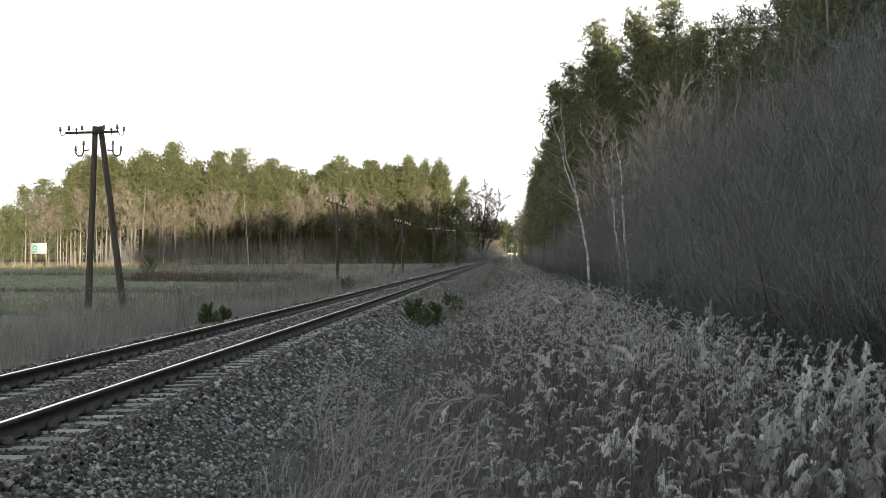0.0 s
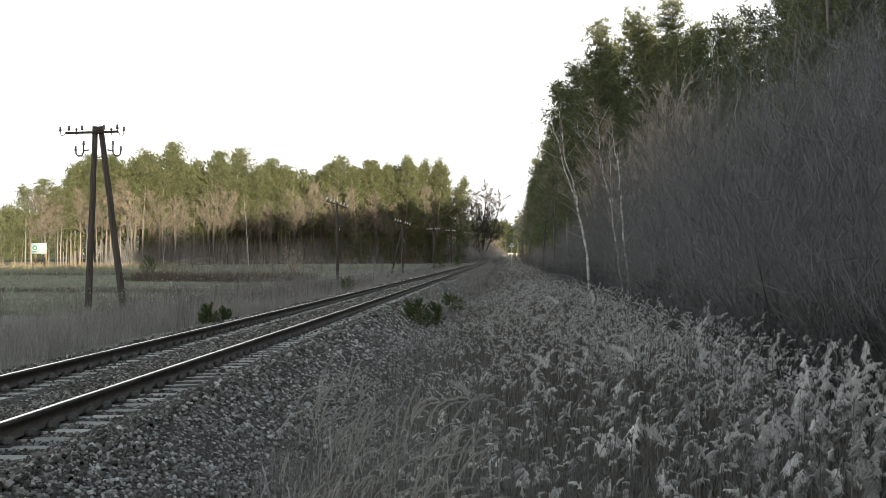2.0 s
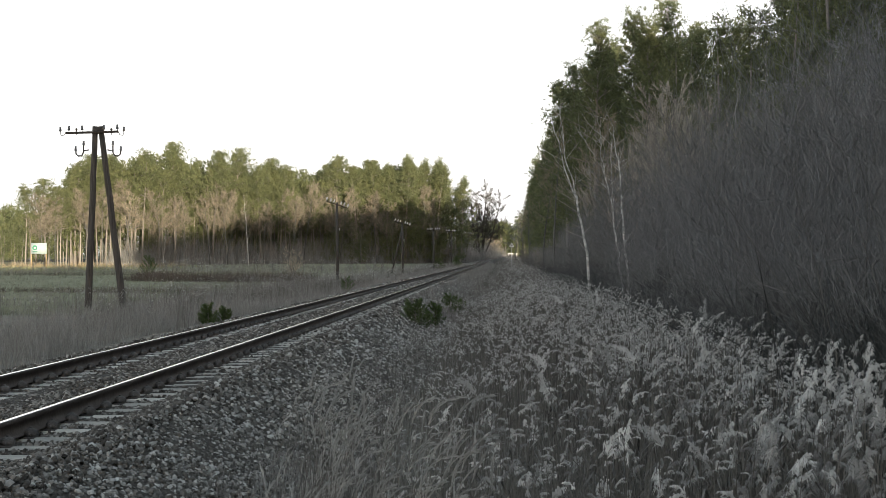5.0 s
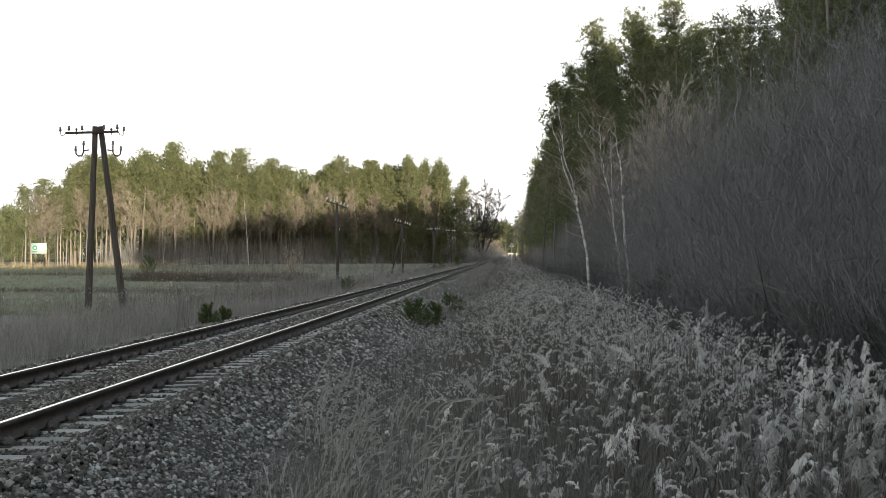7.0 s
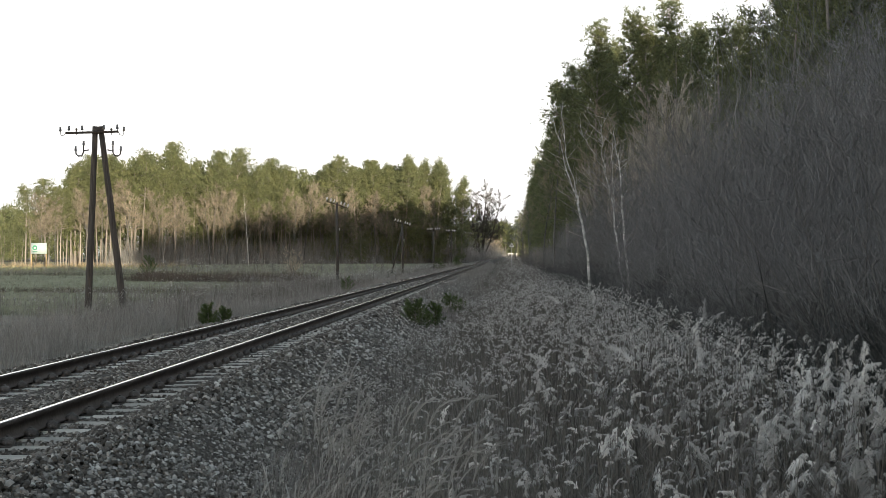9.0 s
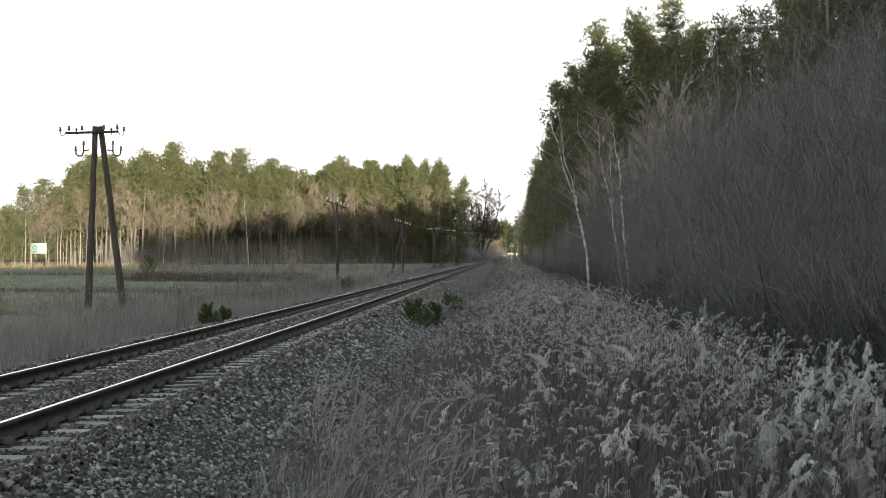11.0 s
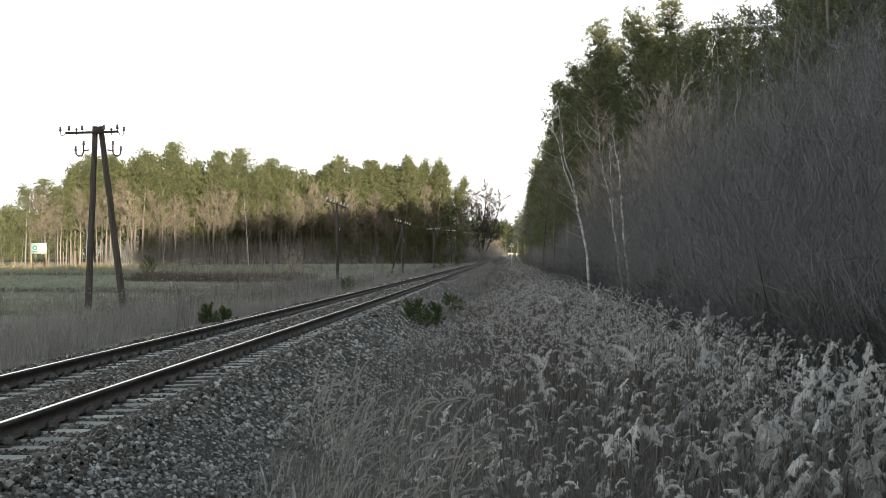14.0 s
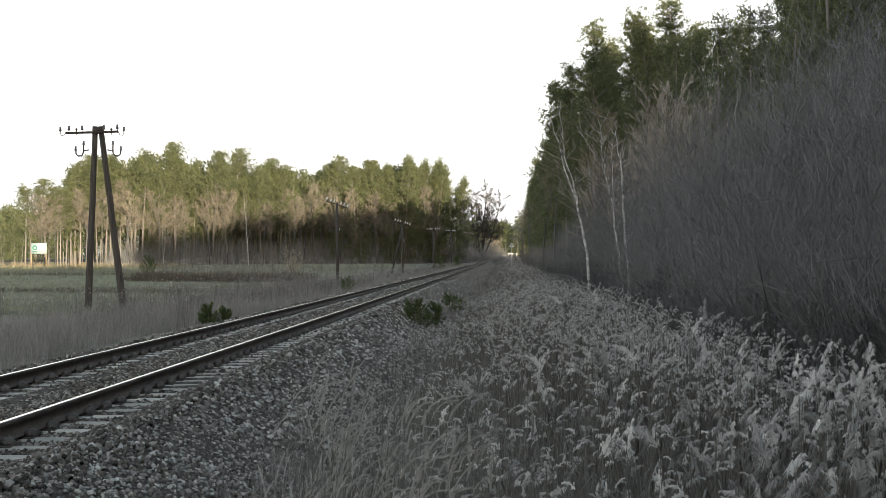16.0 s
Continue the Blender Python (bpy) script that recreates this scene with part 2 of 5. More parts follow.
def surface_z(x, y):
    """The ground, or the ballast where that lies higher."""
    side = x - XC - bend(y)
    a = abs(side)
    bed = -0.160 if a < 1.45 else -0.160 - (a - 1.45) * 0.5
    return max(ground_z(x, y), bed + rise(y) if a < 3.2 else -9.0)


def build_ground():
    xs = np.unique(np.concatenate([np.linspace(-2500, -120, 12), np.linspace(-120, -16, 30), np.linspace(-16, 8, 61), np.linspace(8, 60, 16), np.linspace(60, 2500, 12)]))
    ys = np.unique(np.concatenate([np.linspace(-1200, -30, 10), np.linspace(-30, 60, 121), np.linspace(60, 200, 60), np.linspace(200, 800, 50), np.linspace(800, 4500, 14)]))
    v = [(x, y, ground_z(x, y)) for y in ys for x in xs]
    nx, ny = len(xs), len(ys)
    f = []
    for j in range(ny - 1):
        for i in range(nx - 1):
            a = j * nx + i
            f += [(a, a + 1, a + nx + 1), (a, a + nx + 1, a + nx)]
    tagged(new("ground", mesh_of("ground", np.array(v), np.array(f), M_GROUND, True)), "dry winter grassland and meadow beside the railway", "ground", kind="structure")


build_ground()


# ---- track ----
def bed_z(side):
    """Height of the ballast across the line."""
    a = abs(side)
    if a < 1.45:
        return -0.156 - 0.030 * smooth01((a - 0.30) / 0.12) + 0.026 * smooth01((a - 1.14) / 0.14)
    return -0.160 - (a - 1.45) * 0.5


def line(side, y, z):
    return (XC + bend(y) + side, y, z + rise(y))


TRACK_YS = list(np.linspace(-20, 260, 57)) + list(np.linspace(270, 900, 64))


def build_track():
    bed = Geo()
    sides = (-2.9, -2.3, -1.6, -1.27, -1.14, -0.43, -0.30, 0, 0.30, 0.43, 1.14, 1.27, 1.6, 2.1, 2.7, 3.2)
    ys = sorted(set([round(y, 2) for y in np.arange(-20, 60, 0.5)] + [round(y, 2) for y in TRACK_YS]))
    for j, y in enumerate(ys):
        for s in sides:
            w = 0.03 * noise.noise(Vector((s * 2, y * 0.8, 5)))
            bed.v.append(line(s + w, y, bed_z(s) + w))
    n = len(sides)
    for j in range(len(ys) - 1):
        for i in range(n - 1):
            a = j * n + i
            bed.f += [(a, a + 1, a + n + 1), (a, a + n + 1, a + n)]
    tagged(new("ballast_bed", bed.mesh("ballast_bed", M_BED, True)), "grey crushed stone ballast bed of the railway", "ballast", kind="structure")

    track = thing("railway_track", "single railway track with rusty rails on weathered sleepers", "railway track", kind="structure")
    foot = ((-0.0625, -0.149), (0.0625, -0.149), (0.0625, -0.139), (0.012, -0.122), (0.008, -0.085), (0.010, -0.048), (0.0335, -0.038), (0.0335, -0.010), (0.026, -0.003), (-0.026, -0.003), (-0.0335, -0.010), (-0.0335, -0.038), (-0.010, -0.048), (-0.008, -0.085), (-0.012, -0.122), (-0.0625, -0.139))
    top = ((-0.020, -0.004), (0.024, -0.004), (0.024, -0.0012), (0.018, 0.0), (-0.014, 0.0), (-0.020, -0.0012))
    for s in (-GAUGE / 2, GAUGE / 2):
        for name, prof, m, parent in (("rail", foot, M_RAIL, track), ("rail_head", top, M_HEAD, None)):
            g = Geo()
            for y in TRACK_YS:
                for px, pz in prof:
                    g.v.append(line(s + px, y, pz))
            n = len(prof)
            for j in range(len(TRACK_YS) - 1):
                for i in range(n):
                    a, b = j * n + i, j * n + (i + 1) % n
                    g.f += [(a, b, b + n), (a, b + n, a + n)]
            if parent:
                rail = part(name, g.mesh(name, m), parent)
            else:
                part(name, g.mesh(name, m), rail, "polished bright running surface")

    slp = Geo()
    for sgn in (-1, 1):
        # a worn crown and chamfered long edges
        slp.v += [(sgn * 1.25, py, pz) for py, pz in ((-0.13, -0.15), (-0.13, -0.022), (-0.085, -0.002), (0.0, 0.004), (0.085, -0.002), (0.13, -0.022), (0.13, -0.15))]
    slp.f += [t for k in range(7) for t in ((k, (k + 1) % 7, (k + 1) % 7 + 7), (k, (k + 1) % 7 + 7, k + 7))] + [(0, k + 1, k) for k in range(1, 6)] + [(7, 7 + k, 8 + k) for k in range(1, 6)]
    slp = slp.mesh("sleeper", M_SLEEPER)
    fast = Geo()
    fast.box((0, 0, 0.004), (0.12, 0.15, 0.018))
    fast.tube([(0.02, -0.062, 0.014), (0.02, -0.062, 0.034), (0.02, 0.062, 0.034), (0.02, 0.062, 0.014)], [0.014] * 4, 5)
    fast.tube([(0.02, 0, 0.01), (0.02, 0, 0.03), (0.02, 0, 0.050), (0.02, 0, 0.068), (0.02, 0, 0.078)], [0.050, 0.058, 0.055, 0.040, 0.018], 9)
    fast.tube([(0.02, 0, 0.074), (0.02, 0, 0.088)], [0.016, 0.014], 6)
    fast_me = fast.mesh("fastening", M_FAST)
    fv, ff = fast.arrays()
    far_s, far_f = [], []
    sv, sf = Geo().box((0, 0, -0.075), (2.5, 0.24, 0.15)).arrays()
    count = 0
    y = 8.0
    rr = random.Random(3)
    while y < 700:
        off, skew = rr.uniform(-0.02, 0.02), rr.uniform(-0.8, 0.8)
        x, yy, z = line(0, y + off, -0.170)
        if y < 95:
            o = part("sleeper", slp, track)
            o.matrix_local = pose(x + rr.uniform(-0.03, 0.03), yy, z, 0, 0, skew)
        else:
            far_s.append((0, x, yy, z, 0, 0, 0, 1))
        for s in (-1, 1):
            for t in (-1, 1):
                lx = XC + bend(y) + s * GAUGE / 2 + t * 0.085
                if count < 300 and y < 53:
                    o = part("fastening", fast_me, track)
                    o.matrix_local = pose(lx, yy, z, 0, 0, 0 if t > 0 else 180)
                    count += 1
                elif y < 260:
                    far_f.append((0, lx, yy, z, 0 if t > 0 else math.pi, 0, 0, 1))
        y += 0.6
    tagged(part("distant_sleepers", mesh_of("distant_sleepers", *scatter([(sv, sf)], far_s), M_OILY), track), kind="stuff")
    cap_v, cap_f = Geo().box((0.01, 0, 0.05), (0.09, 0.10, 0.1), taper=0.7).arrays()
    tagged(part("distant_fastenings", mesh_of("distant_fastenings", *scatter([(cap_v, cap_f)], far_f), M_FAST), track), kind="stuff")


def stone_variants(n):
    out = []
    for i in range(n):
        g = Geo().box((0, 0, 0), (1, U(0.6, 1.0), U(0.45, 0.8)), taper=U(0.5, 0.9))
        v, f = g.arrays()
        f = f[2:]
        v += np.array([[U(-0.16, 0.16) for _ in range(3)] for _ in v], dtype=np.float32)
        out.append((v, f))
    return out


def build_ballast():
    kinds = stone_variants(24)
    meshes = [mesh_of("ballast_stone", v, f, M_BALLAST) for v, f in kinds]
    heap = thing("ballast_stones", "loose grey crushed stones of the track ballast", "stone", kind="stuff")
    rows, oily, single = [], [], 0
    for y0, y1, density, size in ((9.5, 16, 980, (0.019, 0.043)), (16, 26, 430, (0.025, 0.055)), (26, 45, 150, (0.040, 0.072)), (45, 80, 46, (0.06, 0.11)), (80, 130, 16, (0.09, 0.16))):
        for _ in range(int((y1 - y0) * 5.4 * density)):
            y, side = U(y0, y1), U(-2.5, 3.15)
            if 0.40 < abs(side) < 1.19 and 0.155 < ((y - 8.0 + 0.3) % 0.6) < 0.445 and U(0, 1) < 0.965:
                continue
            if min(abs(side - 0.75), abs(side + 0.75)) < 0.13 and U(0, 1) < 0.85:
                continue
            s = U(*size) * (1.5 if U(0, 1) < 0.06 else 1) * (0.75 if abs(side) < 1.3 else 1)
            row = (R.randrange(24), *line(side, y, bed_z(side) + (U(-0.004, 0.012) if abs(side) < 1.35 and side > -1.0 else U(0.0, 0.05) if side < 0 else U(-0.014, 0.018))), U(0, 6.28), U(0, 1.0), U(0, 6.28), s)
            if single < 300 and 1.7 < side < 3.0 and 12 < y < 16 and U(0, 1) < 0.06:
                o = part("stone", meshes[row[0]], heap)
                o.matrix_local = Matrix.Translation(row[1:4]) @ Euler((row[5], 0, row[4])).to_matrix().to_4x4() @ Matrix.Scale(s, 4)
                single += 1
            else:
                (oily if abs(side) < 1.3 + 0.5 * R.random() else rows).append(row)
    part("crushed_stone", mesh_of("crushed_stone", *scatter(kinds, rows), M_BALLAST), heap)
    part("oily_stone", mesh_of("oily_stone", *scatter(kinds, oily), M_OILY), heap, "brown oil-stained stones between the rails")


build_track()
build_ballast()


# ---- trees ----
def wander(p, d, length, n, wig, up, rnd):
    """A bent path of n steps."""
    pts, d = [Vector(p)], Vector(d).normalized()
    for _ in range(n):
        d = (d + Vector((rnd.uniform(-wig, wig), rnd.uniform(-wig, wig), rnd.uniform(-wig, wig) + up))).normalized()
        pts.append(pts[-1] + d * (length / n))
    return pts


def along(pts, t):
    k = min(len(pts) - 2, int(t * (len(pts) - 1)))
    a = t * (len(pts) - 1) - k
    return pts[k].lerp(pts[k + 1], a), (pts[k + 1] - pts[k]).normalized()


def pine(seed, h, bare, spread, branches, clumps, tris, size, lean=0.0, limbs=True, half=0.12, dome=0.55):
    """Trunk and crown of a Scots pine with height h, bare to that share of it."""
    rnd = random.Random(seed)
    tr, cr = Geo(), Geo()
    path = wander((0, 0, -0.3), (lean, rnd.uniform(-0.02, 0.02), 1), h + 0.3, 8, 0.035, 0.02, rnd)
    r0 = 0.0115 * h
    if limbs:
        tr.tube(path, [r0 * (1 - 0.9 * i / 8) for i in range(9)], 7)
    else:
        tr.tube(path[::2], [r0 * (1 - 0.9 * i / 4) for i in range(5)], 5, False)
    for _ in range(10 if limbs else 0):
        t = rnd.uniform(0.25, bare + 0.1)
        p, _d = along(path, t)
        a = rnd.uniform(0, 6.28)
        q = p + Vector((math.cos(a), math.sin(a), rnd.uniform(-0.4, 0.3))) * rnd.uniform(0.5, 1.6)
        tr.tube([p, q], [0.03, 0.01], 3, False)
    for b in range(branches):
        s = (b + rnd.random()) / branches
        t = bare + (1 - bare) * s
        p, _d = along(path, min(t, 0.995))
        a = rnd.uniform(0, 6.28)
        prof = min(1.0, 0.5 + 2.4 * s) * (1 - s) ** dome
        ln = spread * (prof + 0.06) * rnd.uniform(0.5, 1.25)
        bp = wander(p, (math.cos(a), math.sin(a), rnd.uniform(-0.2, 0.2) + 0.6 * s), ln, 3, 0.22, 0.14, rnd)
        if limbs:
            tr.tube(bp[::3], [0.045, 0.01], 3, False)
        for c in range(clumps):
            # each spray of needles is a flat, upswept pad
            q, qd = along(bp, min(0.99, 0.3 + 0.72 * (c + rnd.random()) / clumps))
            q = q + Vector((rnd.gauss(0, 0.24), rnd.gauss(0, 0.24), rnd.gauss(0.05, 0.26))) * (spread / 3)
            wide = size * rnd.uniform(0.9, 1.7)
            for k in range(tris):
                o = Vector((rnd.gauss(0, 0.8), rnd.gauss(0, 0.8), rnd.gauss(0.55, 0.5))).normalized()
                w = o.cross(Vector((rnd.gauss(0, 1), rnd.gauss(0, 1), rnd.gauss(0, 1)))).normalized()
                e = size * rnd.uniform(0.5, 1.15)
                base = q + Vector((rnd.gauss(0, 0.5) * wide, rnd.gauss(0, 0.5) * wide, rnd.gauss(0, 0.36) * wide))
                cr.tri(base - w * e * half, base + w * e * half, base + o * e)
    return tr, cr


def bare_tree(seed, h, spread, limbs, subs, twigs, r0, straight=0.06, up=0.08, start=0.3, lean=(0, 0), stems=1, tw=0.012):
    """Trunk with limbs, and a crown of fine twigs, leafless."""
    rnd = random.Random(seed)
    tr, tg = Geo(), Geo()
    for st in range(stems):
        out = 0.0 if stems == 1 else 0.28
        a0 = 6.28 * st / stems + rnd.uniform(-0.4, 0.4)
        path = wander((0, 0, -0.25), (lean[0] + out * math.cos(a0), lean[1] + out * math.sin(a0), 1), h * rnd.uniform(0.85, 1.0) + 0.25, 8, straight, 0.03, rnd)
        tr.tube(path, [r0 * (1 - 0.93 * i / 8) for i in range(9)], 6)
        for i in range(limbs):
            s = start + (0.97 - start) * (i + rnd.random()) / limbs
            p, d = along(path, s)
            a = rnd.uniform(0, 6.28)
            ln = spread * (1.15 - 0.85 * (s - start) / (1 - start)) * rnd.uniform(0.6, 1.15)
            lp = wander(p, Vector((math.cos(a), math.sin(a), rnd.uniform(0.2, 0.9))), ln, 4, 0.28, up, rnd)
            rb = r0 * 0.34 * (1.1 - s * 0.8)
            tr.tube(lp, [rb, rb * 0.75, rb * 0.5, rb * 0.3, rb * 0.12], 3, False)
            for j in range(subs):
                q, qd = along(lp, 0.2 + 0.8 * (j + rnd.random()) / subs * 0.99)
                sd = (qd + Vector((rnd.gauss(0, 0.6), rnd.gauss(0, 0.6), rnd.gauss(0.25, 0.4)))).normalized()
                sp = wander(q, sd, ln * rnd.uniform(0.3, 0.55), 3, 0.25, up, rnd)
                w = max(tw * 1.6, rb * 0.25)
                tg.ribbon(sp, [w, w * 0.8, w * 0.55, w * 0.3], sd.cross(Vector((rnd.gauss(0, 1), rnd.gauss(0, 1), rnd.gauss(0, 1)))))
                for k in range(twigs):
                    e, ed = along(sp, rnd.uniform(0.15, 0.99))
                    td = (ed + Vector((rnd.gauss(0, 0.6), rnd.gauss(0, 0.6), rnd.gauss(0.2, 0.4)))).normalized()
                    tp = e + td * ln * rnd.uniform(0.12, 0.3)
                    w2 = td.cross(Vector((rnd.gauss(0, 1), rnd.gauss(0, 1), rnd.gauss(0, 1)))).normalized() * tw
                    tg.tri(e - w2, e + w2, tp)
    return tr, tg


def tree_thing(name, label, category, group, pair, mats, names=("trunk", "crown")):
    ob = thing(name, label, category, group)
    for g, m, n in zip(pair, mats, names):
        part(n, g.mesh(n, m, n == "trunk"), ob)
    return ob


def park(ob):
    """A model stays where its first copy belongs: the caller moves it."""
    ob["free"] = 1
    return ob


def place(models, i, m):
    """The model itself the first time, a copy after that."""
    ob = models[i]
    if "free" in ob:
        del ob["free"]
        ob.matrix_basis = m
        return ob
    return copy_thing(ob, m)


def placed(x, y, turn, size=1.0, leanx=0.0, leany=0.0):
    return pose(x, y, ground_z(x, y), leanx, leany, turn) @ Matrix.Scale(size, 4)


SWAY = []


def skyline(t):
    """Height of the far forest along its edge, as a share of a 21 m pine."""
    pts = ((0.0, 0.76), (0.05, 0.94), (0.12, 1.08), (0.18, 1.13), (0.30, 1.13), (0.42, 1.05), (0.62, 1.01), (0.74, 1.0), (0.80, 1.09), (0.9, 1.13), (0.95, 0.98), (1.0, 0.80))
    for (t0, v0), (t1, v1) in zip(pts, pts[1:]):
        if t <= t1:
            return v0 + (v1 - v0) * (t - t0) / (t1 - t0)
    return pts[-1][1]



def build_left_forest():
    pines = [park(tree_thing("pine_tree", "tall Scots pine with a bare reddish trunk at the forest edge", "pine tree", "pines of the far forest edge",
             pine(100 + i, 21, (0.50, 0.58, 0.60, 0.48, 0.55, 0.2)[i], (5.4, 4.4, 4.9, 5.6, 4.7, 5.2)[i], 50 if i < 5 else 80, 7, 20 if i < 5 else 16, 0.44, half=0.2, dome=(0.40, 0.5, 0.42, 0.40, 0.5, 0.65)[i]), (M_PINEBARK, M_NEEDLE))) for i in range(6)]
    bares = [park(tree_thing("bare_tree", "leafless deciduous tree with fine brown twigs at the forest edge", "tree", "bare trees of the far forest edge",
             bare_tree(200 + i, 15, 3.4, 24, 11, 11, 0.10, start=0.38, tw=0.022), (M_BARK, M_BROWNTWIG))) for i in range(3)]
    a, b = Vector((-97, 330)), Vector((-9.5, 400))
    for k in range(46):
        t = k / 45
        p = a.lerp(b, t) + Vector((U(-1.2, 1.2), U(-3, 5)))
        size = skyline(t) * U(0.95, 1.03)
        ob = place(pines, R.randrange(5) if t < 0.78 else 5, placed(p.x, p.y, U(0, 360), size))
        if k % 3 == 0:
            SWAY.append((ob, 0.35, U(0, 6.28)))
        if k % 4 != 0 and t < 0.93:
            p = a.lerp(b, t) + Vector((U(-1, 1), U(-8, 1)))
            place(bares, R.randrange(3), placed(p.x, p.y, U(0, 360), U(0.85, 1.2) * min(1.0, skyline(t))))
    low = [pine(150 + i, 21, (0.45, 0.12, 0.3)[i], 3.9, 30, 5, 7, 0.75, limbs=False, half=0.2) for i in range(3)]
    rows = []
    for k in range(290):
        t, back = U(-0.01, 1), U(4, 40)
        p = a.lerp(b, t)
        x, y = p.x - back * 0.3 * t, p.y + back
        rows.append((R.randrange(3), x, y, ground_z(x, y), U(0, 6.28), U(0, 0.03), U(0, 6.28), U(0.86, 1.0) * skyline(t)))
    # young growth along the foot of the forest
    for k in range(110):
        t = U(0.62, 1.0) if k < 70 else U(0.2, 0.62)
        p = a.lerp(b, t)
        x, y = p.x + U(-1, 1), p.y + (U(-6, -1) if k < 70 else U(2, 7))
        rows.append((1, x, y, ground_z(x, y) - 0.3, U(0, 6.28), 0, 0, U(0.22, 0.5)))
    for k in range(46):
        x, y = U(-128, -97), U(345, 385)
        rows.append((1, x, y, ground_z(x, y) - 0.4, U(0, 6.28), 0, 0, U(0.34, 0.5)))
    for k in range(110):
        t, back = U(0.12, 1), U(16, 44)
        p = a.lerp(b, t)
        x, y = p.x - back * 0.3 * t, p.y + back
        rows.append((1, x, y, ground_z(x, y) - 0.8, U(0, 6.28), 0, 0, U(0.38, 0.6)))
    for name, idx, m, label in (("forest_trunks", 0, M_PINEBARK, "many bare pine trunks inside the far forest"), ("forest_crowns", 1, M_NEEDLE, "dense green pine crowns of the far forest")):
        tagged(new(name, mesh_of(name, *scatter([q[idx].arrays() for q in low], rows), m)), label, "forest", kind="stuff")
    # the last tree's twigs are paled in colour to look sunlit
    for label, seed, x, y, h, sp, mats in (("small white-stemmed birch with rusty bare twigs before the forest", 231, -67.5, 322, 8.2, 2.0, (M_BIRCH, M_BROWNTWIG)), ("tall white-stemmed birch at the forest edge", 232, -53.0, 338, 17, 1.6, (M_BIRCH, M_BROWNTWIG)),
                                           ("bare grey tree at the open end of the forest", 233, -96, 335, 17, 3.2, (M_BARK, M_TWIG)), ("forest-edge leafless tree, sunlight put into its pale twigs", 234, -76, 326, 15, 3.0, (M_BARK, M_PALETWIG))):
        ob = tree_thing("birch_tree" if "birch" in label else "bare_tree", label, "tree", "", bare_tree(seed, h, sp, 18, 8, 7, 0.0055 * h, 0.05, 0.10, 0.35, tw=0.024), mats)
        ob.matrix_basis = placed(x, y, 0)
    # brushwood along the foot of the forest, paled in colour to imitate haze there
    bush = [Geo() for _ in range(2)]
    for g in bush:
        for _ in range(200):
            p = Vector((U(-2, 2), U(-2, 2), 0))
            d = Vector((U(-0.5, 0.5), U(-0.5, 0.5), 1)).normalized()
            h = U(0.5, 3.0) if U(0, 1) < 0.6 else U(3, 7)
            w = d.cross(Vector((U(-1, 1), U(-1, 1), 0.1))).normalized() * 0.022
            g.tri(p - w, p + w, p + d * h)
    rows = []
    for k in range(400):
        t = U(0.17, 1)
        p = a.lerp(b, t)
        x, y = p.x, p.y + U(-4, 22)
        rows.append((R.randrange(2), x, y, ground_z(x, y), U(0, 6.28), 0, 0, U(0.6, 1.3)))
    for k in range(60):
        y = U(425, 580)
        x = U(-17, -4.2) + bend(y)
        rows.append((R.randrange(2), x, y, ground_z(x, y), U(0, 6.28), 0, 0, U(0.5, 1.1)))
    tagged(new("brushwood", mesh_of("brushwood", *scatter([g.arrays() for g in bush], rows), M_BRUSH)), "leafless brushwood under the forest edge, paled to stand for haze", "bushes", kind="stuff")


def cap(x, y, h):
    """The wood steps up from scrub at its edge to tall trees inside: a share of h that keeps to that."""
    a = (x - bend(y)) / y
    t = ((0.03, 0.008), (0.055, 0.035), (0.079, 0.086), (0.10, 0.103), (0.15, 0.118), (0.175, 0.15), (0.215, 0.205), (0.6, 0.42))
    for (a0, b0), (a1, b1) in zip(t, t[1:]):
        if a <= a1:
            lim = b0 + (b1 - b0) * max(0.0, a - a0) / (a1 - a0)
            break
    else:
        lim = 0.4
    return min(1.0, (2.1 + lim * y) / h)


def birch(seed, stems):
    """A birch whose stems run through bends (sideways, height, thickness); thin boughs sweep up and out from them."""
    rnd = random.Random(seed)
    tr, tg = Geo(), Geo()
    for bends in stems:
        path, rad = [], []
        for (x0, z0, r0), (x1, z1, r1) in zip(bends, bends[1:]):
            for k in range(4):
                t = k / 4
                path.append(Vector((x0 + (x1 - x0) * t + rnd.gauss(0, 0.018), rnd.gauss(0, 0.03), z0 + (z1 - z0) * t)))
                rad.append(0.62 * (r0 + (r1 - r0) * t))
        path.append(Vector((bends[-1][0], 0, bends[-1][1])))
        rad.append(0.62 * bends[-1][2])
        tr.tube(path, rad, 7)
        low, high = bends[0][1], bends[-1][1]
        for k in range(int(3.5 * (high - low))):
            t = rnd.uniform(0.25 if low < 0 else 0.05, 0.98)
            p, d = along(path, t)
            if p.z < 2.2:
                continue
            a = rnd.uniform(0, 6.28)
            ln = rnd.uniform(0.4, 1.1)
            bp = wander(p, (math.cos(a) - 0.25, math.sin(a), rnd.uniform(0.3, 1.1)), ln, 4, 0.16, 0.10, rnd)
            tr.tube(bp, [0.009, 0.007, 0.006, 0.004, 0.002], 3, False)
            for _ in range(7):
                q, qd = along(bp, rnd.uniform(0.3, 0.98))
                sd = (qd + Vector((rnd.gauss(0, 0.5), rnd.gauss(0, 0.5), rnd.gauss(0.2, 0.4)))).normalized()
                w = sd.cross(Vector((rnd.gauss(0, 1), rnd.gauss(0, 1), 0.2))).normalized() * 0.004
                tg.tri(q - w, q + w, q + sd * rnd.uniform(0.2, 0.5))
    return tr, tg


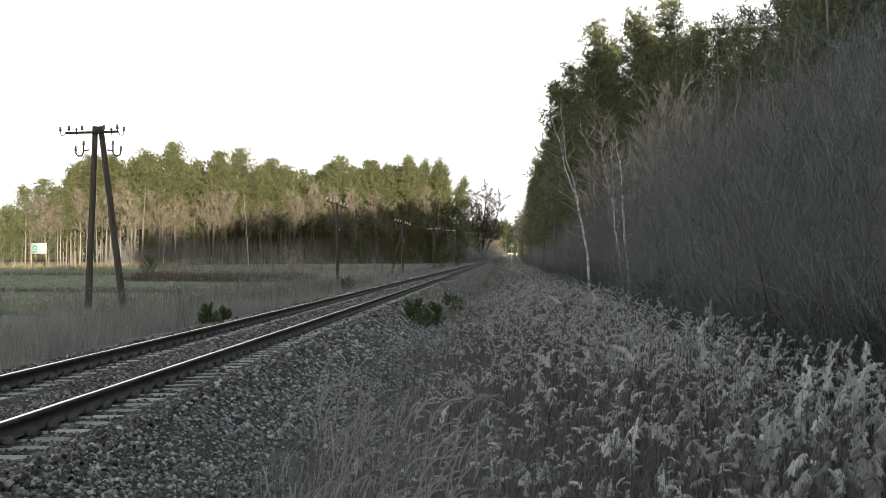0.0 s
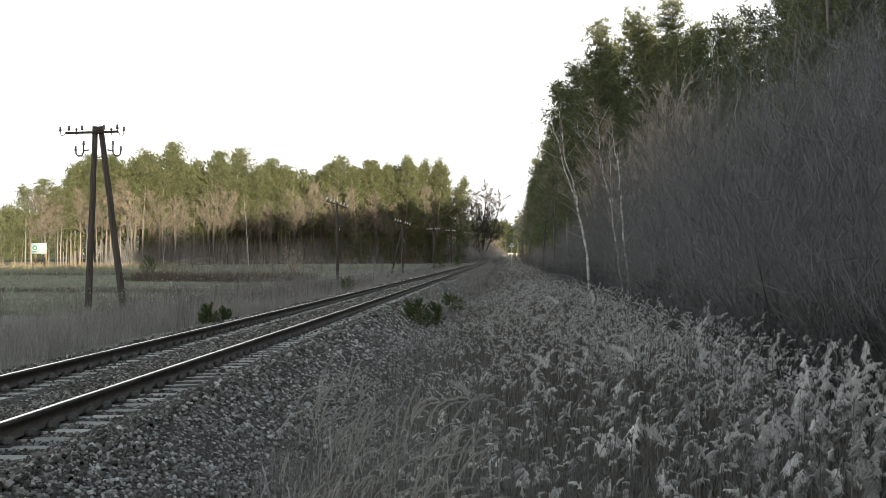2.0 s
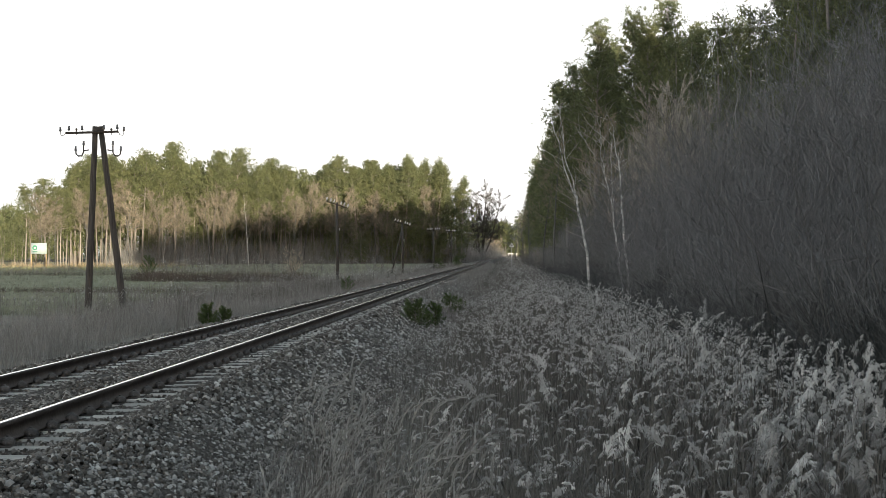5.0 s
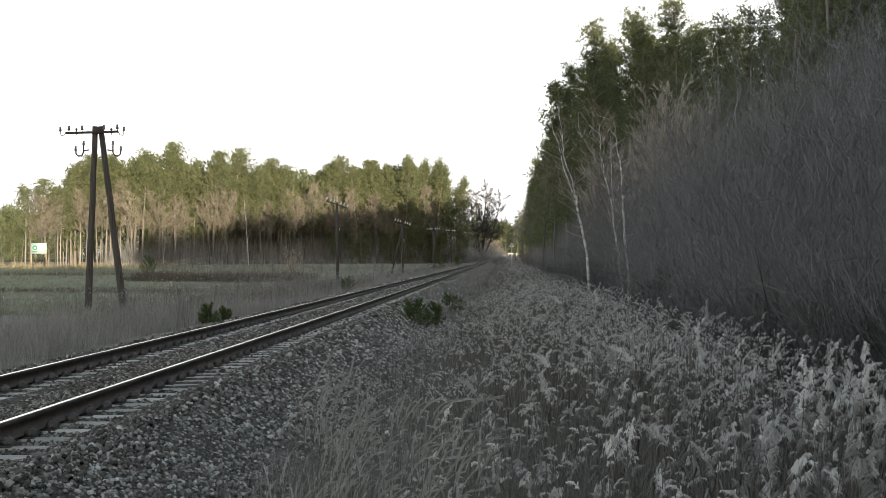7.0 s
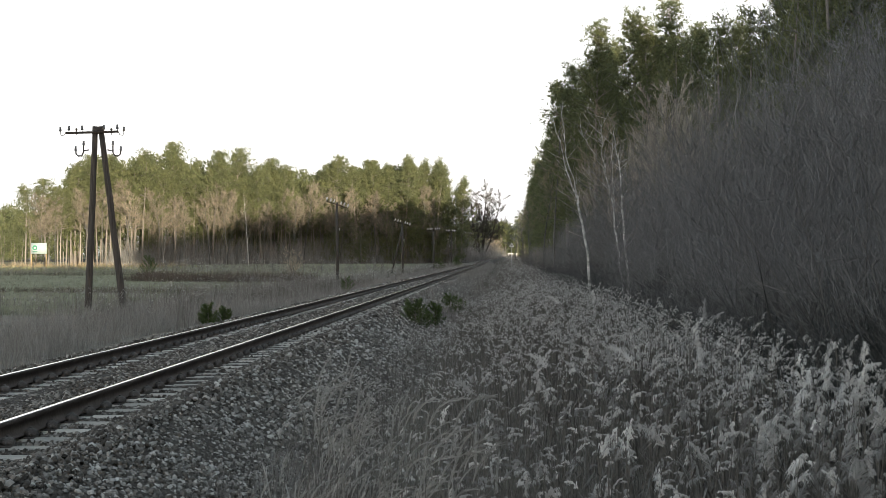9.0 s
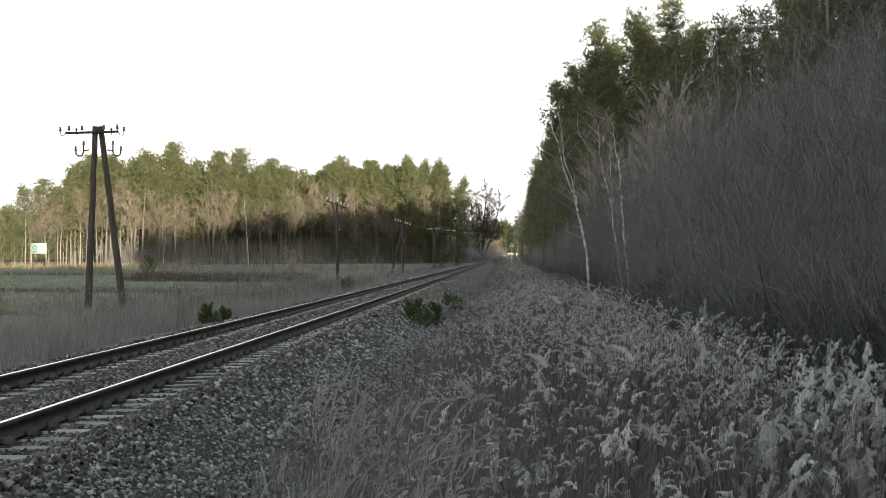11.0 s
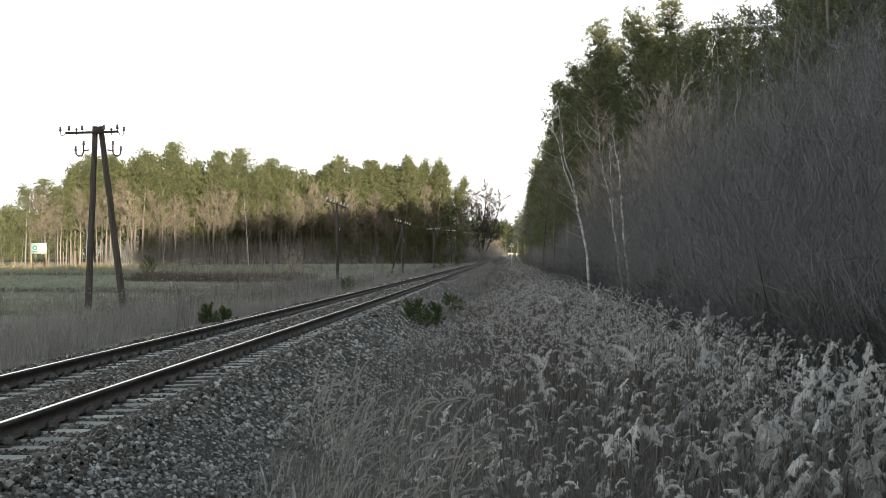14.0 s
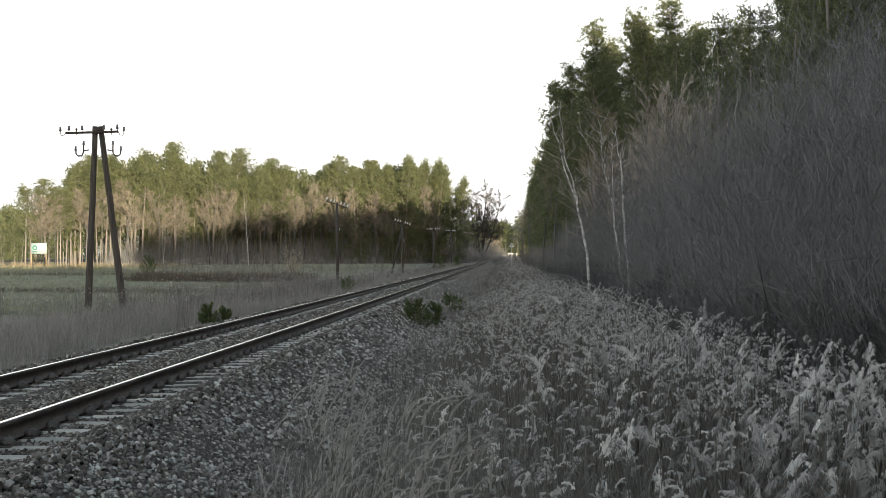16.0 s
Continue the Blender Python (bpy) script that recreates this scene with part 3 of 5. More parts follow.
BIRCHES = ((501, 3.15, 58, (((0.0, -0.2, 0.085), (-0.25, 2.6, 0.075), (-0.55, 4.3, 0.062), (-0.62, 4.6, 0.055)), ((-0.60, 4.5, 0.045), (-0.98, 5.4, 0.036), (-1.2, 6.3, 0.026), (-1.5, 7.3, 0.010)), ((-0.60, 4.5, 0.045), (-0.72, 5.1, 0.036), (-1.05, 6.0, 0.028), (-1.14, 7.0, 0.018), (-1.22, 7.8, 0.006)))),
           (502, 3.78, 50, (((0.0, -0.2, 0.065), (-0.06, 2.0, 0.060), (-0.20, 3.8, 0.050), (-0.28, 5.0, 0.034), (-0.45, 5.9, 0.016), (-0.50, 6.5, 0.005)),)),
           (503, 3.60, 51, (((0.12, -0.2, 0.055), (0.05, 1.6, 0.050), (-0.12, 2.7, 0.046), (-0.22, 3.7, 0.040), (-0.48, 4.9, 0.030), (-0.60, 5.5, 0.020), (-0.62, 6.6, 0.005)), ((-0.52, 5.0, 0.022), (-0.9, 5.6, 0.014), (-1.35, 6.3, 0.006)), ((-0.24, 3.9, 0.020), (-0.28, 5.2, 0.014), (-0.30, 6.1, 0.005)))))


def build_right_wood():
    pines = [park(tree_thing("pine_tree", "tall dark green Scots pine in the wood beside the line", "pine tree", "pines of the trackside wood",
             pine(300 + i, 20, (0.22, 0.3, 0.35, 0.26, 0.2, 0.3)[i], (4.6, 4.2, 4.8, 4.4, 4.0, 4.0)[i], 85 if i < 4 else 56, 8 if i < 4 else 6, 24 if i < 4 else 13, 0.23 if i < 4 else 0.46, half=0.2, dome=0.8), (M_PINEBARK, M_NEEDLE))) for i in range(6)]
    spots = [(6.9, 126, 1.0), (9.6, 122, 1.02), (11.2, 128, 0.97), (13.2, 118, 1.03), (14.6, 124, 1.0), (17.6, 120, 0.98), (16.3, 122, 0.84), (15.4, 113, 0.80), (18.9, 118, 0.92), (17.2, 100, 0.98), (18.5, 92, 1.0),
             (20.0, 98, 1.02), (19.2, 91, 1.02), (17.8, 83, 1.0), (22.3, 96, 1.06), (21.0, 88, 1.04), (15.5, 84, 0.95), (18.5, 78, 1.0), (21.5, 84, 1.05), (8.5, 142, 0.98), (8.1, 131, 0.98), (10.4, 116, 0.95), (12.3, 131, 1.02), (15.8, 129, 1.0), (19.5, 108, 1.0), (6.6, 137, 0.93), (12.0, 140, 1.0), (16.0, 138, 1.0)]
    y = 140.0
    while y < 560:
        spots.append((6.3 + U(-0.5, 0.5) + bend(y), y, U(0.88, 1.0)))
        spots.append((9.6 + U(-0.8, 0.8) + bend(y), y + 3, U(0.98, 1.08)))
        # a hidden third row, added to raise the shadow on the far forest
        if y < 330:
            spots.append((14.0 + U(-1, 1) + bend(y), y + 5, U(0.98, 1.08)))
        y += 7.5 + y * 0.02
    # more pines added past the gap to shade the distant woods
    spots += [(13.0, 628, 1.0), (16.0, 640, 1.0), (14.5, 655, 1.05), (17.0, 670, 1.0), (15.0, 690, 1.0), (18.5, 705, 1.05)]
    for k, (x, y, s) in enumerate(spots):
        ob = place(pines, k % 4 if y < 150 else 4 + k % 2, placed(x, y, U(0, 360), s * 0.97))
        if y < 200:
            SWAY.append((ob, 0.4, U(0, 6.28)))
    # alder and hazel scrub along the edge
    scrub = [park(tree_thing("bare_shrub", "tall leafless grey-brown shrub at the edge of the wood", "shrub", "bare shrubs of the trackside wood",
             bare_tree(400 + i, 6.2, 1.9, 12 if i < 5 else 9, 8 if i < 5 else 5, 9 if i < 5 else 5, 0.022, 0.13, 0.05, 0.28, stems=4 if i < 5 else 3, tw=0.004 if i < 5 else 0.010), (M_BARK, M_TWIG if i < 5 else M_BARK))) for i in range(8)]
    k = 0
    y = 14.0
    while y < 430:
        for x in (3.9, 5.8, 8.6):
            if x > 5 and y > (120 if x > 6 else 190):
                continue
            xx, yy = x + U(-0.5, 0.6) + bend(y), y + U(-1.2, 1.2)
            s = U(0.85, 1.1) * (1.0 + 0.12 * (x - 3.9)) * (0.78 if y < 26 and x < 5 else 1)
            s = min(s, cap(xx, yy, 6.9) * U(0.85, 1.05))
            place(scrub, k % 5 if yy < 55 else 5 + k % 3, placed(xx, yy, U(0, 360), s))
            k += 1
        y += 2.3 + y * 0.035
    tall = [park(tree_thing("bare_tree", "slender leafless tree with a dark trunk inside the wood", "tree", "bare trees of the trackside wood",
             bare_tree(450 + i, 10.5, 2.4, 18, 8, 9, 0.07, 0.05, 0.10, 0.22, tw=0.010), (M_BARK, M_TWIG))) for i in range(3)]
    for k in range(56):
        y = U(48, 135)
        x = U(6.5, 9 + y * 0.09)
        place(tall, k % 3, placed(x, y, U(0, 360), min(U(0.75, 1.1), cap(x, y, 11.0) * U(0.85, 1.08))))
    # trees with twigs paled to imitate the hazy veil on the right
    grey = [park(tree_thing("bare_tree", "leafless tree at the wood's edge, haze painted into its grey twigs", "tree", "pale bare trees of the trackside wood",
            bare_tree(460 + i, 10.5, 2.4, 20, 9, 9, 0.06, 0.05, 0.10, 0.3, tw=0.008), (M_BARK, M_HAZETWIG))) for i in range(2)]
    for k in range(22):
        y = U(50, 74)
        place(grey, k % 2, placed(U(0.170, 0.235) * y, y, U(0, 360), U(0.8, 1.12)))
    # brown trees whose sunlit look comes from the twig colour
    brown = [park(tree_thing("bare_tree", "leafless tree before the pines, sunlight painted into its brown twigs", "tree", "brown bare trees of the trackside wood",
             bare_tree(470 + i, 10.0, 2.6, 20, 10, 10, 0.07, 0.05, 0.12, 0.35, tw=0.010), (M_BARK, M_SUNBROWNTWIG))) for i in range(2)]
    for k, (x, y, size) in enumerate(((4.6, 76, 0.82), (5.6, 70, 0.9), (6.5, 73, 0.98), (7.5, 76, 1.03), (8.2, 72, 0.97), (9.2, 75, 1.0), (9.6, 69, 0.92), (7.0, 66, 0.85))):
        place(brown, k % 2, placed(x, y, U(0, 360), size))
    # the wood's dense interior
    low = [pine(350 + i, 19, 0.08, 3.2, 34, 4, 5, 1.0, limbs=False, half=0.18) for i in range(3)] + [pine(356 + i, 19, 0.25, 3.2, 46, 6, 16, 0.30, limbs=False, half=0.2) for i in range(2)]
    rows = []
    for k in range(190):
        y = 20 + 400 * U(0, 1) ** 0.8
        x = (10 if y > 60 else 13) + U(0, 1) * (12 + y * 0.06) + bend(y)
        rows.append((R.randrange(3) if y > 125 else 3 + R.randrange(2), x, y, ground_z(x, y), U(0, 6.28), U(0, 0.03), U(0, 6.28), min(U(0.8, 1.0), cap(x, y, 19) * 1.2)))
    for name, idx, m, label in (("wood_trunks", 0, M_PINEBARK, "pine trunks deep inside the trackside wood"), ("wood_crowns", 1, M_NEEDLE, "dark pine crowns deep inside the trackside wood")):
        tagged(new(name, mesh_of(name, *scatter([q[idx].arrays() for q in low], rows), m)), label, "forest", kind="stuff")
    # unseen trees added behind and beside the viewpoint; their heights shape the ditch's shade
    back = [pine(380 + i, 18, 0.02, 3.4, 26, 5, 6, 1.25, limbs=False, half=0.25) for i in range(2)]
    rows = [(R.randrange(2), x, y, ground_z(x, y), U(0, 6.28), 0, 0, U(0.55, 0.66) if y < 45 - 3.56 * (x - 8) else U(0.9, 1.05)) for x, y in [(U(4.8, 32), U(-330, 12)) for _ in range(300)] + [(U(6.5 + 0.27 * y, 16 + 0.3 * y), y) for y in [U(14, 75) for _ in range(60)]] + [(U(4.8, 9), U(-60, 4)) for _ in range(40)]]
    for name, idx, m, label in (("rear_trunks", 0, M_PINEBARK, "unseen pine trunks added to cast shade from behind the viewpoint"), ("rear_crowns", 1, M_NEEDLE, "unseen dense pine crowns added to cast shade from behind the viewpoint")):
        tagged(new(name, mesh_of(name, *scatter([q[idx].arrays() for q in back], rows), m)), label, "forest", kind="stuff")
    thick = [Geo() for _ in range(3)]
    for g in thick:
        for _ in range(480):
            p = Vector((U(-1.5, 1.5), U(-1.5, 1.5), U(0.9, 5.0)))
            d = Vector((U(-0.8, 0.5), U(-0.8, 0.8), U(0.1, 1.5))).normalized()
            ln, w = U(0.4, 1.3), U(0.004, 0.007)
            q = p + d * ln * 0.5
            g.ribbon([p, q, q + (d + Vector((U(-0.5, 0.5), U(-0.5, 0.5), U(-0.1, 0.6)))).normalized() * ln * 0.5], [w, w * 0.8, w * 0.3], d.cross(Vector((U(-1, 1), U(-1, 1), U(-1, 1)))))
    rows = []
    for k in range(260):
        y = 18 + 230 * U(0, 1) ** 1.8
        x = 3.7 + U(0, 1) * 5 + bend(y)
        rows.append((R.randrange(3), x, y, ground_z(x, y), U(0, 6.28), 0, 0, min(U(0.8, 1.25), cap(x, y, 6.0))))
    tagged(new("twig_thicket", mesh_of("twig_thicket", *scatter([g.arrays() for g in thick], rows), M_TWIG)), "dense tangle of bare twigs along the wood", "bushes", kind="stuff")
    # dark bramble-like stems that stand in for the deep shade under the wood's edge
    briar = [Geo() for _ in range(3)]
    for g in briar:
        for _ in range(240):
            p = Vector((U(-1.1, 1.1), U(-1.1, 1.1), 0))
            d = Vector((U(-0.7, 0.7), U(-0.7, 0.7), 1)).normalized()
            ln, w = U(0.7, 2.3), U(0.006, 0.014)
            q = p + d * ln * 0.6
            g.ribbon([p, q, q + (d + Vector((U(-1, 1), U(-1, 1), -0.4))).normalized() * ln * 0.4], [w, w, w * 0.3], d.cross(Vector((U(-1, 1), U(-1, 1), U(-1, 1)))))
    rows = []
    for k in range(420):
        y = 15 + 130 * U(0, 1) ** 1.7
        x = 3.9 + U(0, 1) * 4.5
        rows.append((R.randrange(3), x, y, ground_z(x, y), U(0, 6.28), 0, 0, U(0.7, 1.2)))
    tagged(new("brambles", mesh_of("brambles", *scatter([g.arrays() for g in briar], rows), M_SHADESTEM)), "dark bramble tangle standing in for shade under the wood", "bushes", kind="stuff")
    # birches on the edge
    for seed, x, y, stems in BIRCHES:
        ob = tree_thing("birch_tree", "slender leaning birch with white bark and bare twigs", "birch tree", "birches at the wood edge", birch(seed, stems), (M_BIRCH, M_PALETWIG))
        ob.matrix_basis = placed(x, y, 0)
        SWAY.append((ob, 0.3, U(0, 6.28)))
    for seed, x, y, h, lean, r, sp in ((504, 5.8, 88, 11.0, (-0.02, 0), 0.07, 1.6), (505, 4.1, 132, 14.6, (-0.02, 0), 0.09, 1.5), (507, 3.5, 150, 12.0, (-0.03, 0), 0.09, 1.4), (506, 4.2, 265, 13, (-0.02, 0), 0.12, 2.4), (508, 5.0, 300, 12, (-0.04, 0), 0.12, 2.4)):
        ob = tree_thing("birch_tree", "tall dim birch with pale bare twigs before the pines", "birch tree", "birches at the wood edge",
                        bare_tree(seed, h, sp * 1.35, 22, 7, 8, r, 0.07, 0.14, 0.45, lean, tw=0.012), (M_BARK, M_PALETWIG))
        ob.matrix_basis = placed(x, y, 0)
        SWAY.append((ob, 0.3, U(0, 6.28)))
    # no sun reaches this tree: its lit look is in the twig colour
    ob = tree_thing("pale_tree", "leafless tree above the scrub, sunlight painted into its pale twigs", "tree", "", bare_tree(520, 10.6, 3.0, 24, 10, 10, 0.09, 0.05, 0.16, 0.4, tw=0.012), (M_BARK, M_STRAWSUNTWIG))
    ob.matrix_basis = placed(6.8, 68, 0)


build_left_forest()
build_right_wood()


def build_far_woods():
    low = [pine(600 + i, 20, 0.03, 3.8, 24, 4, 5, 1.7, limbs=False, half=0.18) for i in range(2)]
    rows = []
    for k in range(260):
        y = U(720, 980)
        x = U(-330, 260)
        if -16 < x < 0 and y < 860:
            continue
        rows.append((R.randrange(2), x, y, ground_z(x, y) - 1.5, U(0, 6.28), 0, 0, U(0.8, 1.1)))
    for k in range(110):
        y, x = U(740, 900), U(-14, 40)
        rows.append((R.randrange(2), x, y, ground_z(x, y) - 0.5, U(0, 6.28), 0, 0, U(0.6, 0.85)))
    for k in range(90):
        y = U(600, 690)
        x = -0.29 * y + U(-70, 22)
        rows.append((R.randrange(2), x, y, ground_z(x, y) - 0.5, U(0, 6.28), 0, 0, U(0.7, 0.98)))
    for name, idx, m, label in (("distant_trunks", 0, M_PINEBARK, "trunks of the distant woods"), ("distant_crowns", 1, M_NEEDLE, "hazy green crowns of the distant woods")):
        tagged(new(name, mesh_of(name, *scatter([q[idx].arrays() for q in low], rows), m)), label, "forest", kind="stuff")
    oak = tree_thing("oak_tree", "large spreading leafless oak beside the line in the distance", "oak tree", "", bare_tree(610, 23.0, 6.5, 18, 11, 9, 0.34, 0.10, 0.05, 0.16, stems=6, tw=0.04), (M_SHADEDOAK, M_SHADEDOAK))
    oak.matrix_basis = placed(-6.4, 470, 0)
    for seed, x, y, h, sp in ((611, -5.2, 500, 9, 4), (612, -9.5, 520, 12, 4.5), (613, 3.5, 520, 15, 5), (614, 5.5, 470, 16, 4.5)):
        ob = tree_thing("bare_tree", "leafless tree at the far end of the line", "tree", "bare trees at the far end", bare_tree(seed, h, sp, 18, 8, 5, 0.2, 0.06, 0.06, 0.15, tw=0.04), (M_BARK, M_TWIG))
        ob.matrix_basis = placed(x, y, 0)
    ob = tree_thing("pale_bush", "pale bare bush standing among the reeds of the meadow", "bush", "", bare_tree(630, 3.4, 1.1, 14, 8, 8, 0.04, 0.08, 0.1, 0.05, stems=4, tw=0.02), (M_BARK, M_STRAWSUNTWIG))
    ob.matrix_basis = placed(-25.8, 200, 0)
    # bushes whose golden sunlight is partly in the twig colour
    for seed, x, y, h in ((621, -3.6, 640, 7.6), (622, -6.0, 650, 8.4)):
        ob = tree_thing("pale_bush", "leafless bush at the far end, sunlight put into its pale twigs", "bush", "sunlit bushes at the far end", bare_tree(seed, h, 3, 14, 8, 8, 0.1, 0.08, 0.08, 0.05, stems=3, tw=0.07), (M_BARK, M_PALETWIG))
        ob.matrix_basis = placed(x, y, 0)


def pole_top(parent, z, half, pins, tilt, hooks, y0=0.0, size=1.0, cup_mat=None):
    """A crossarm with pin insulators; hooks carry one insulator at each end."""
    t = math.tan(radians(tilt))
    arm = part("crossarm", Geo().box((0, y0 - 0.16, z), (2 * half, 0.07, 0.09), Matrix.Rotation(radians(-tilt), 3, "Y")).mesh("crossarm", M_IRON), parent)
    cup = Geo()
    cup.tube([(0, 0, 0.0), (0, 0, 0.10)], [0.012, 0.012], 6)
    cup.tube([(0, 0, 0.07), (0, 0, 0.09), (0, 0, 0.15), (0, 0, 0.18), (0, 0, 0.24), (0, 0, 0.26)], [0.045, 0.06, 0.052, 0.038, 0.046, 0.02], 8)
    me = cup.mesh("insulator", cup_mat or M_PORCELAIN)
    for x in pins:
        o = part("insulator", me, arm, "grey porcelain insulator")
        o.matrix_local = pose(x, y0 - 0.16, z + x * t + 0.03, 0, tilt * -1, 0) @ Matrix.Scale(size, 4)
    if hooks:
        for sgn in (-1, 1):
            g = Geo().tube([(sgn * half, y0 - 0.16, z), (sgn * (half + 0.06), y0 - 0.16, z - 0.10), (sgn * (half + 0.16), y0 - 0.16, z - 0.13), (sgn * (half + 0.22), y0 - 0.16, z - 0.05), (sgn * (half + 0.22), y0 - 0.16, z + 0.06)], [0.016] * 5, 5)
            part("hook", g.mesh("hook", M_IRON), arm)
            o = part("insulator", me, arm, "grey porcelain insulator")
            o.matrix_local = pose(sgn * (half + 0.22), y0 - 0.16, z - 0.03)
    return me


def build_poles():
    # the near double pole
    p = thing("telegraph_pole", "old double-legged wooden telegraph pole with iron crossarm and insulators", "telegraph pole", "telegraph poles along the line")
    bx, by = -16.45, 65.0
    gz = ground_z(bx, by)
    p.matrix_world = Matrix.Translation((bx, by, gz))
    top = 6.48 - gz
    for name, x0, x1, z1 in (("pole", -0.22, 0.10, top), ("strut", 1.30, 0.30, top)):
        pts = [Vector((x0 + (x1 - x0) * t, 0.0 if name == "pole" else 0.02, -0.4 + (z1 + 0.4) * t)) for t in np.linspace(0, 1, 9)]
        g = Geo().tube([q + Vector((U(-0.012, 0.012), 0, 0)) for q in pts], [0.15 - 0.04 * t for t in np.linspace(0, 1, 9)], 14)
        part(name, g.mesh(name, M_WOOD, True), p)
    part("clamp", Geo().box((0.2, -0.02, top - 0.17), (0.42, 0.27, 0.24), taper=0.9).mesh("clamp", M_WOOD), p)
    me = pole_top(p, top - 0.25, 1.06, (-0.93, -0.40, 0.48, 1.02), 1.5, True, cup_mat=M_BACKLITCUP)
    for x in (-0.63, 0.78):
        g = Geo().tube([(x, -0.16, top - 0.36), (x, -0.16, top - 0.20), (x, -0.16, top - 0.13), (x, -0.16, top - 0.08)], [0.014, 0.02, 0.05, 0.03], 8)
        part("pin", g.mesh("pin", M_IRON), p)
    for sgn, cx in ((-1, -0.12), (1, 0.62)):
        x0 = cx
        g = Geo().tube([(x0, -0.16, top - 0.95), (x0 + sgn * 0.25, -0.16, top - 1.0)], [0.025, 0.025], 6)
        g.tube([(x0 + sgn * d, -0.16, top - e) for d, e in ((0.22, 0.78), (0.22, 1.05), (0.30, 1.18), (0.42, 1.20), (0.52, 1.12), (0.54, 0.95))], [0.03] * 6, 6)
        part("lower_hook", g.mesh("lower_hook", M_IRON), p)
        for d, e in ((0.22, 0.84), (0.54, 1.06)):
            o = part("insulator", me, p, "grey porcelain insulator")
            o.matrix_local = pose(x0 + sgn * d, -0.16, top - e)
    # the single ones further on
    for x, y, h, lean, tilt, strut in ((-15.9, 156, 7.35, 0.6, -19, 0), (-13.75, 222, 6.9, 0.8, -17, -1.6), (-12.5, 290, 7.0, 0.0, 2, 0), (-11.3, 350, 7.4, 0.5, -4, 0), (-9.6, 420, 7.6, 0, 2, 0), (-9.0, 520, 7.6, 0, 0, 0)):
        p = thing("telegraph_pole", "slightly leaning wooden telegraph pole with crossarm and pale insulators" if not strut else "wooden telegraph pole with a slanting strut and tilted crossarm", "telegraph pole", "telegraph poles along the line")
        p.matrix_world = pose(x, y, ground_z(x, y), 0, -lean, 0)
        part("pole", Geo().tube([(0, 0, -0.3), (0, 0, h / 2), (0, 0, h)], [0.15, 0.135, 0.115], 10).mesh("pole", M_WOOD, True), p)
        if strut:
            part("strut", Geo().tube([(strut, 0.1, -0.3), (-0.05, 0.1, h * 0.86)], [0.13, 0.11], 8).mesh("strut", M_WOOD, True), p)
        cups = pole_top(p, h - 0.2, 1.1, (-1.0, -0.62, -0.3, 0.36, 0.66, 1.0), tilt, False, size=1.5)
        o = part("insulator", cups, p, "grey porcelain insulator")
        o.matrix_local = pose(0.22, -0.1, h * 0.63)


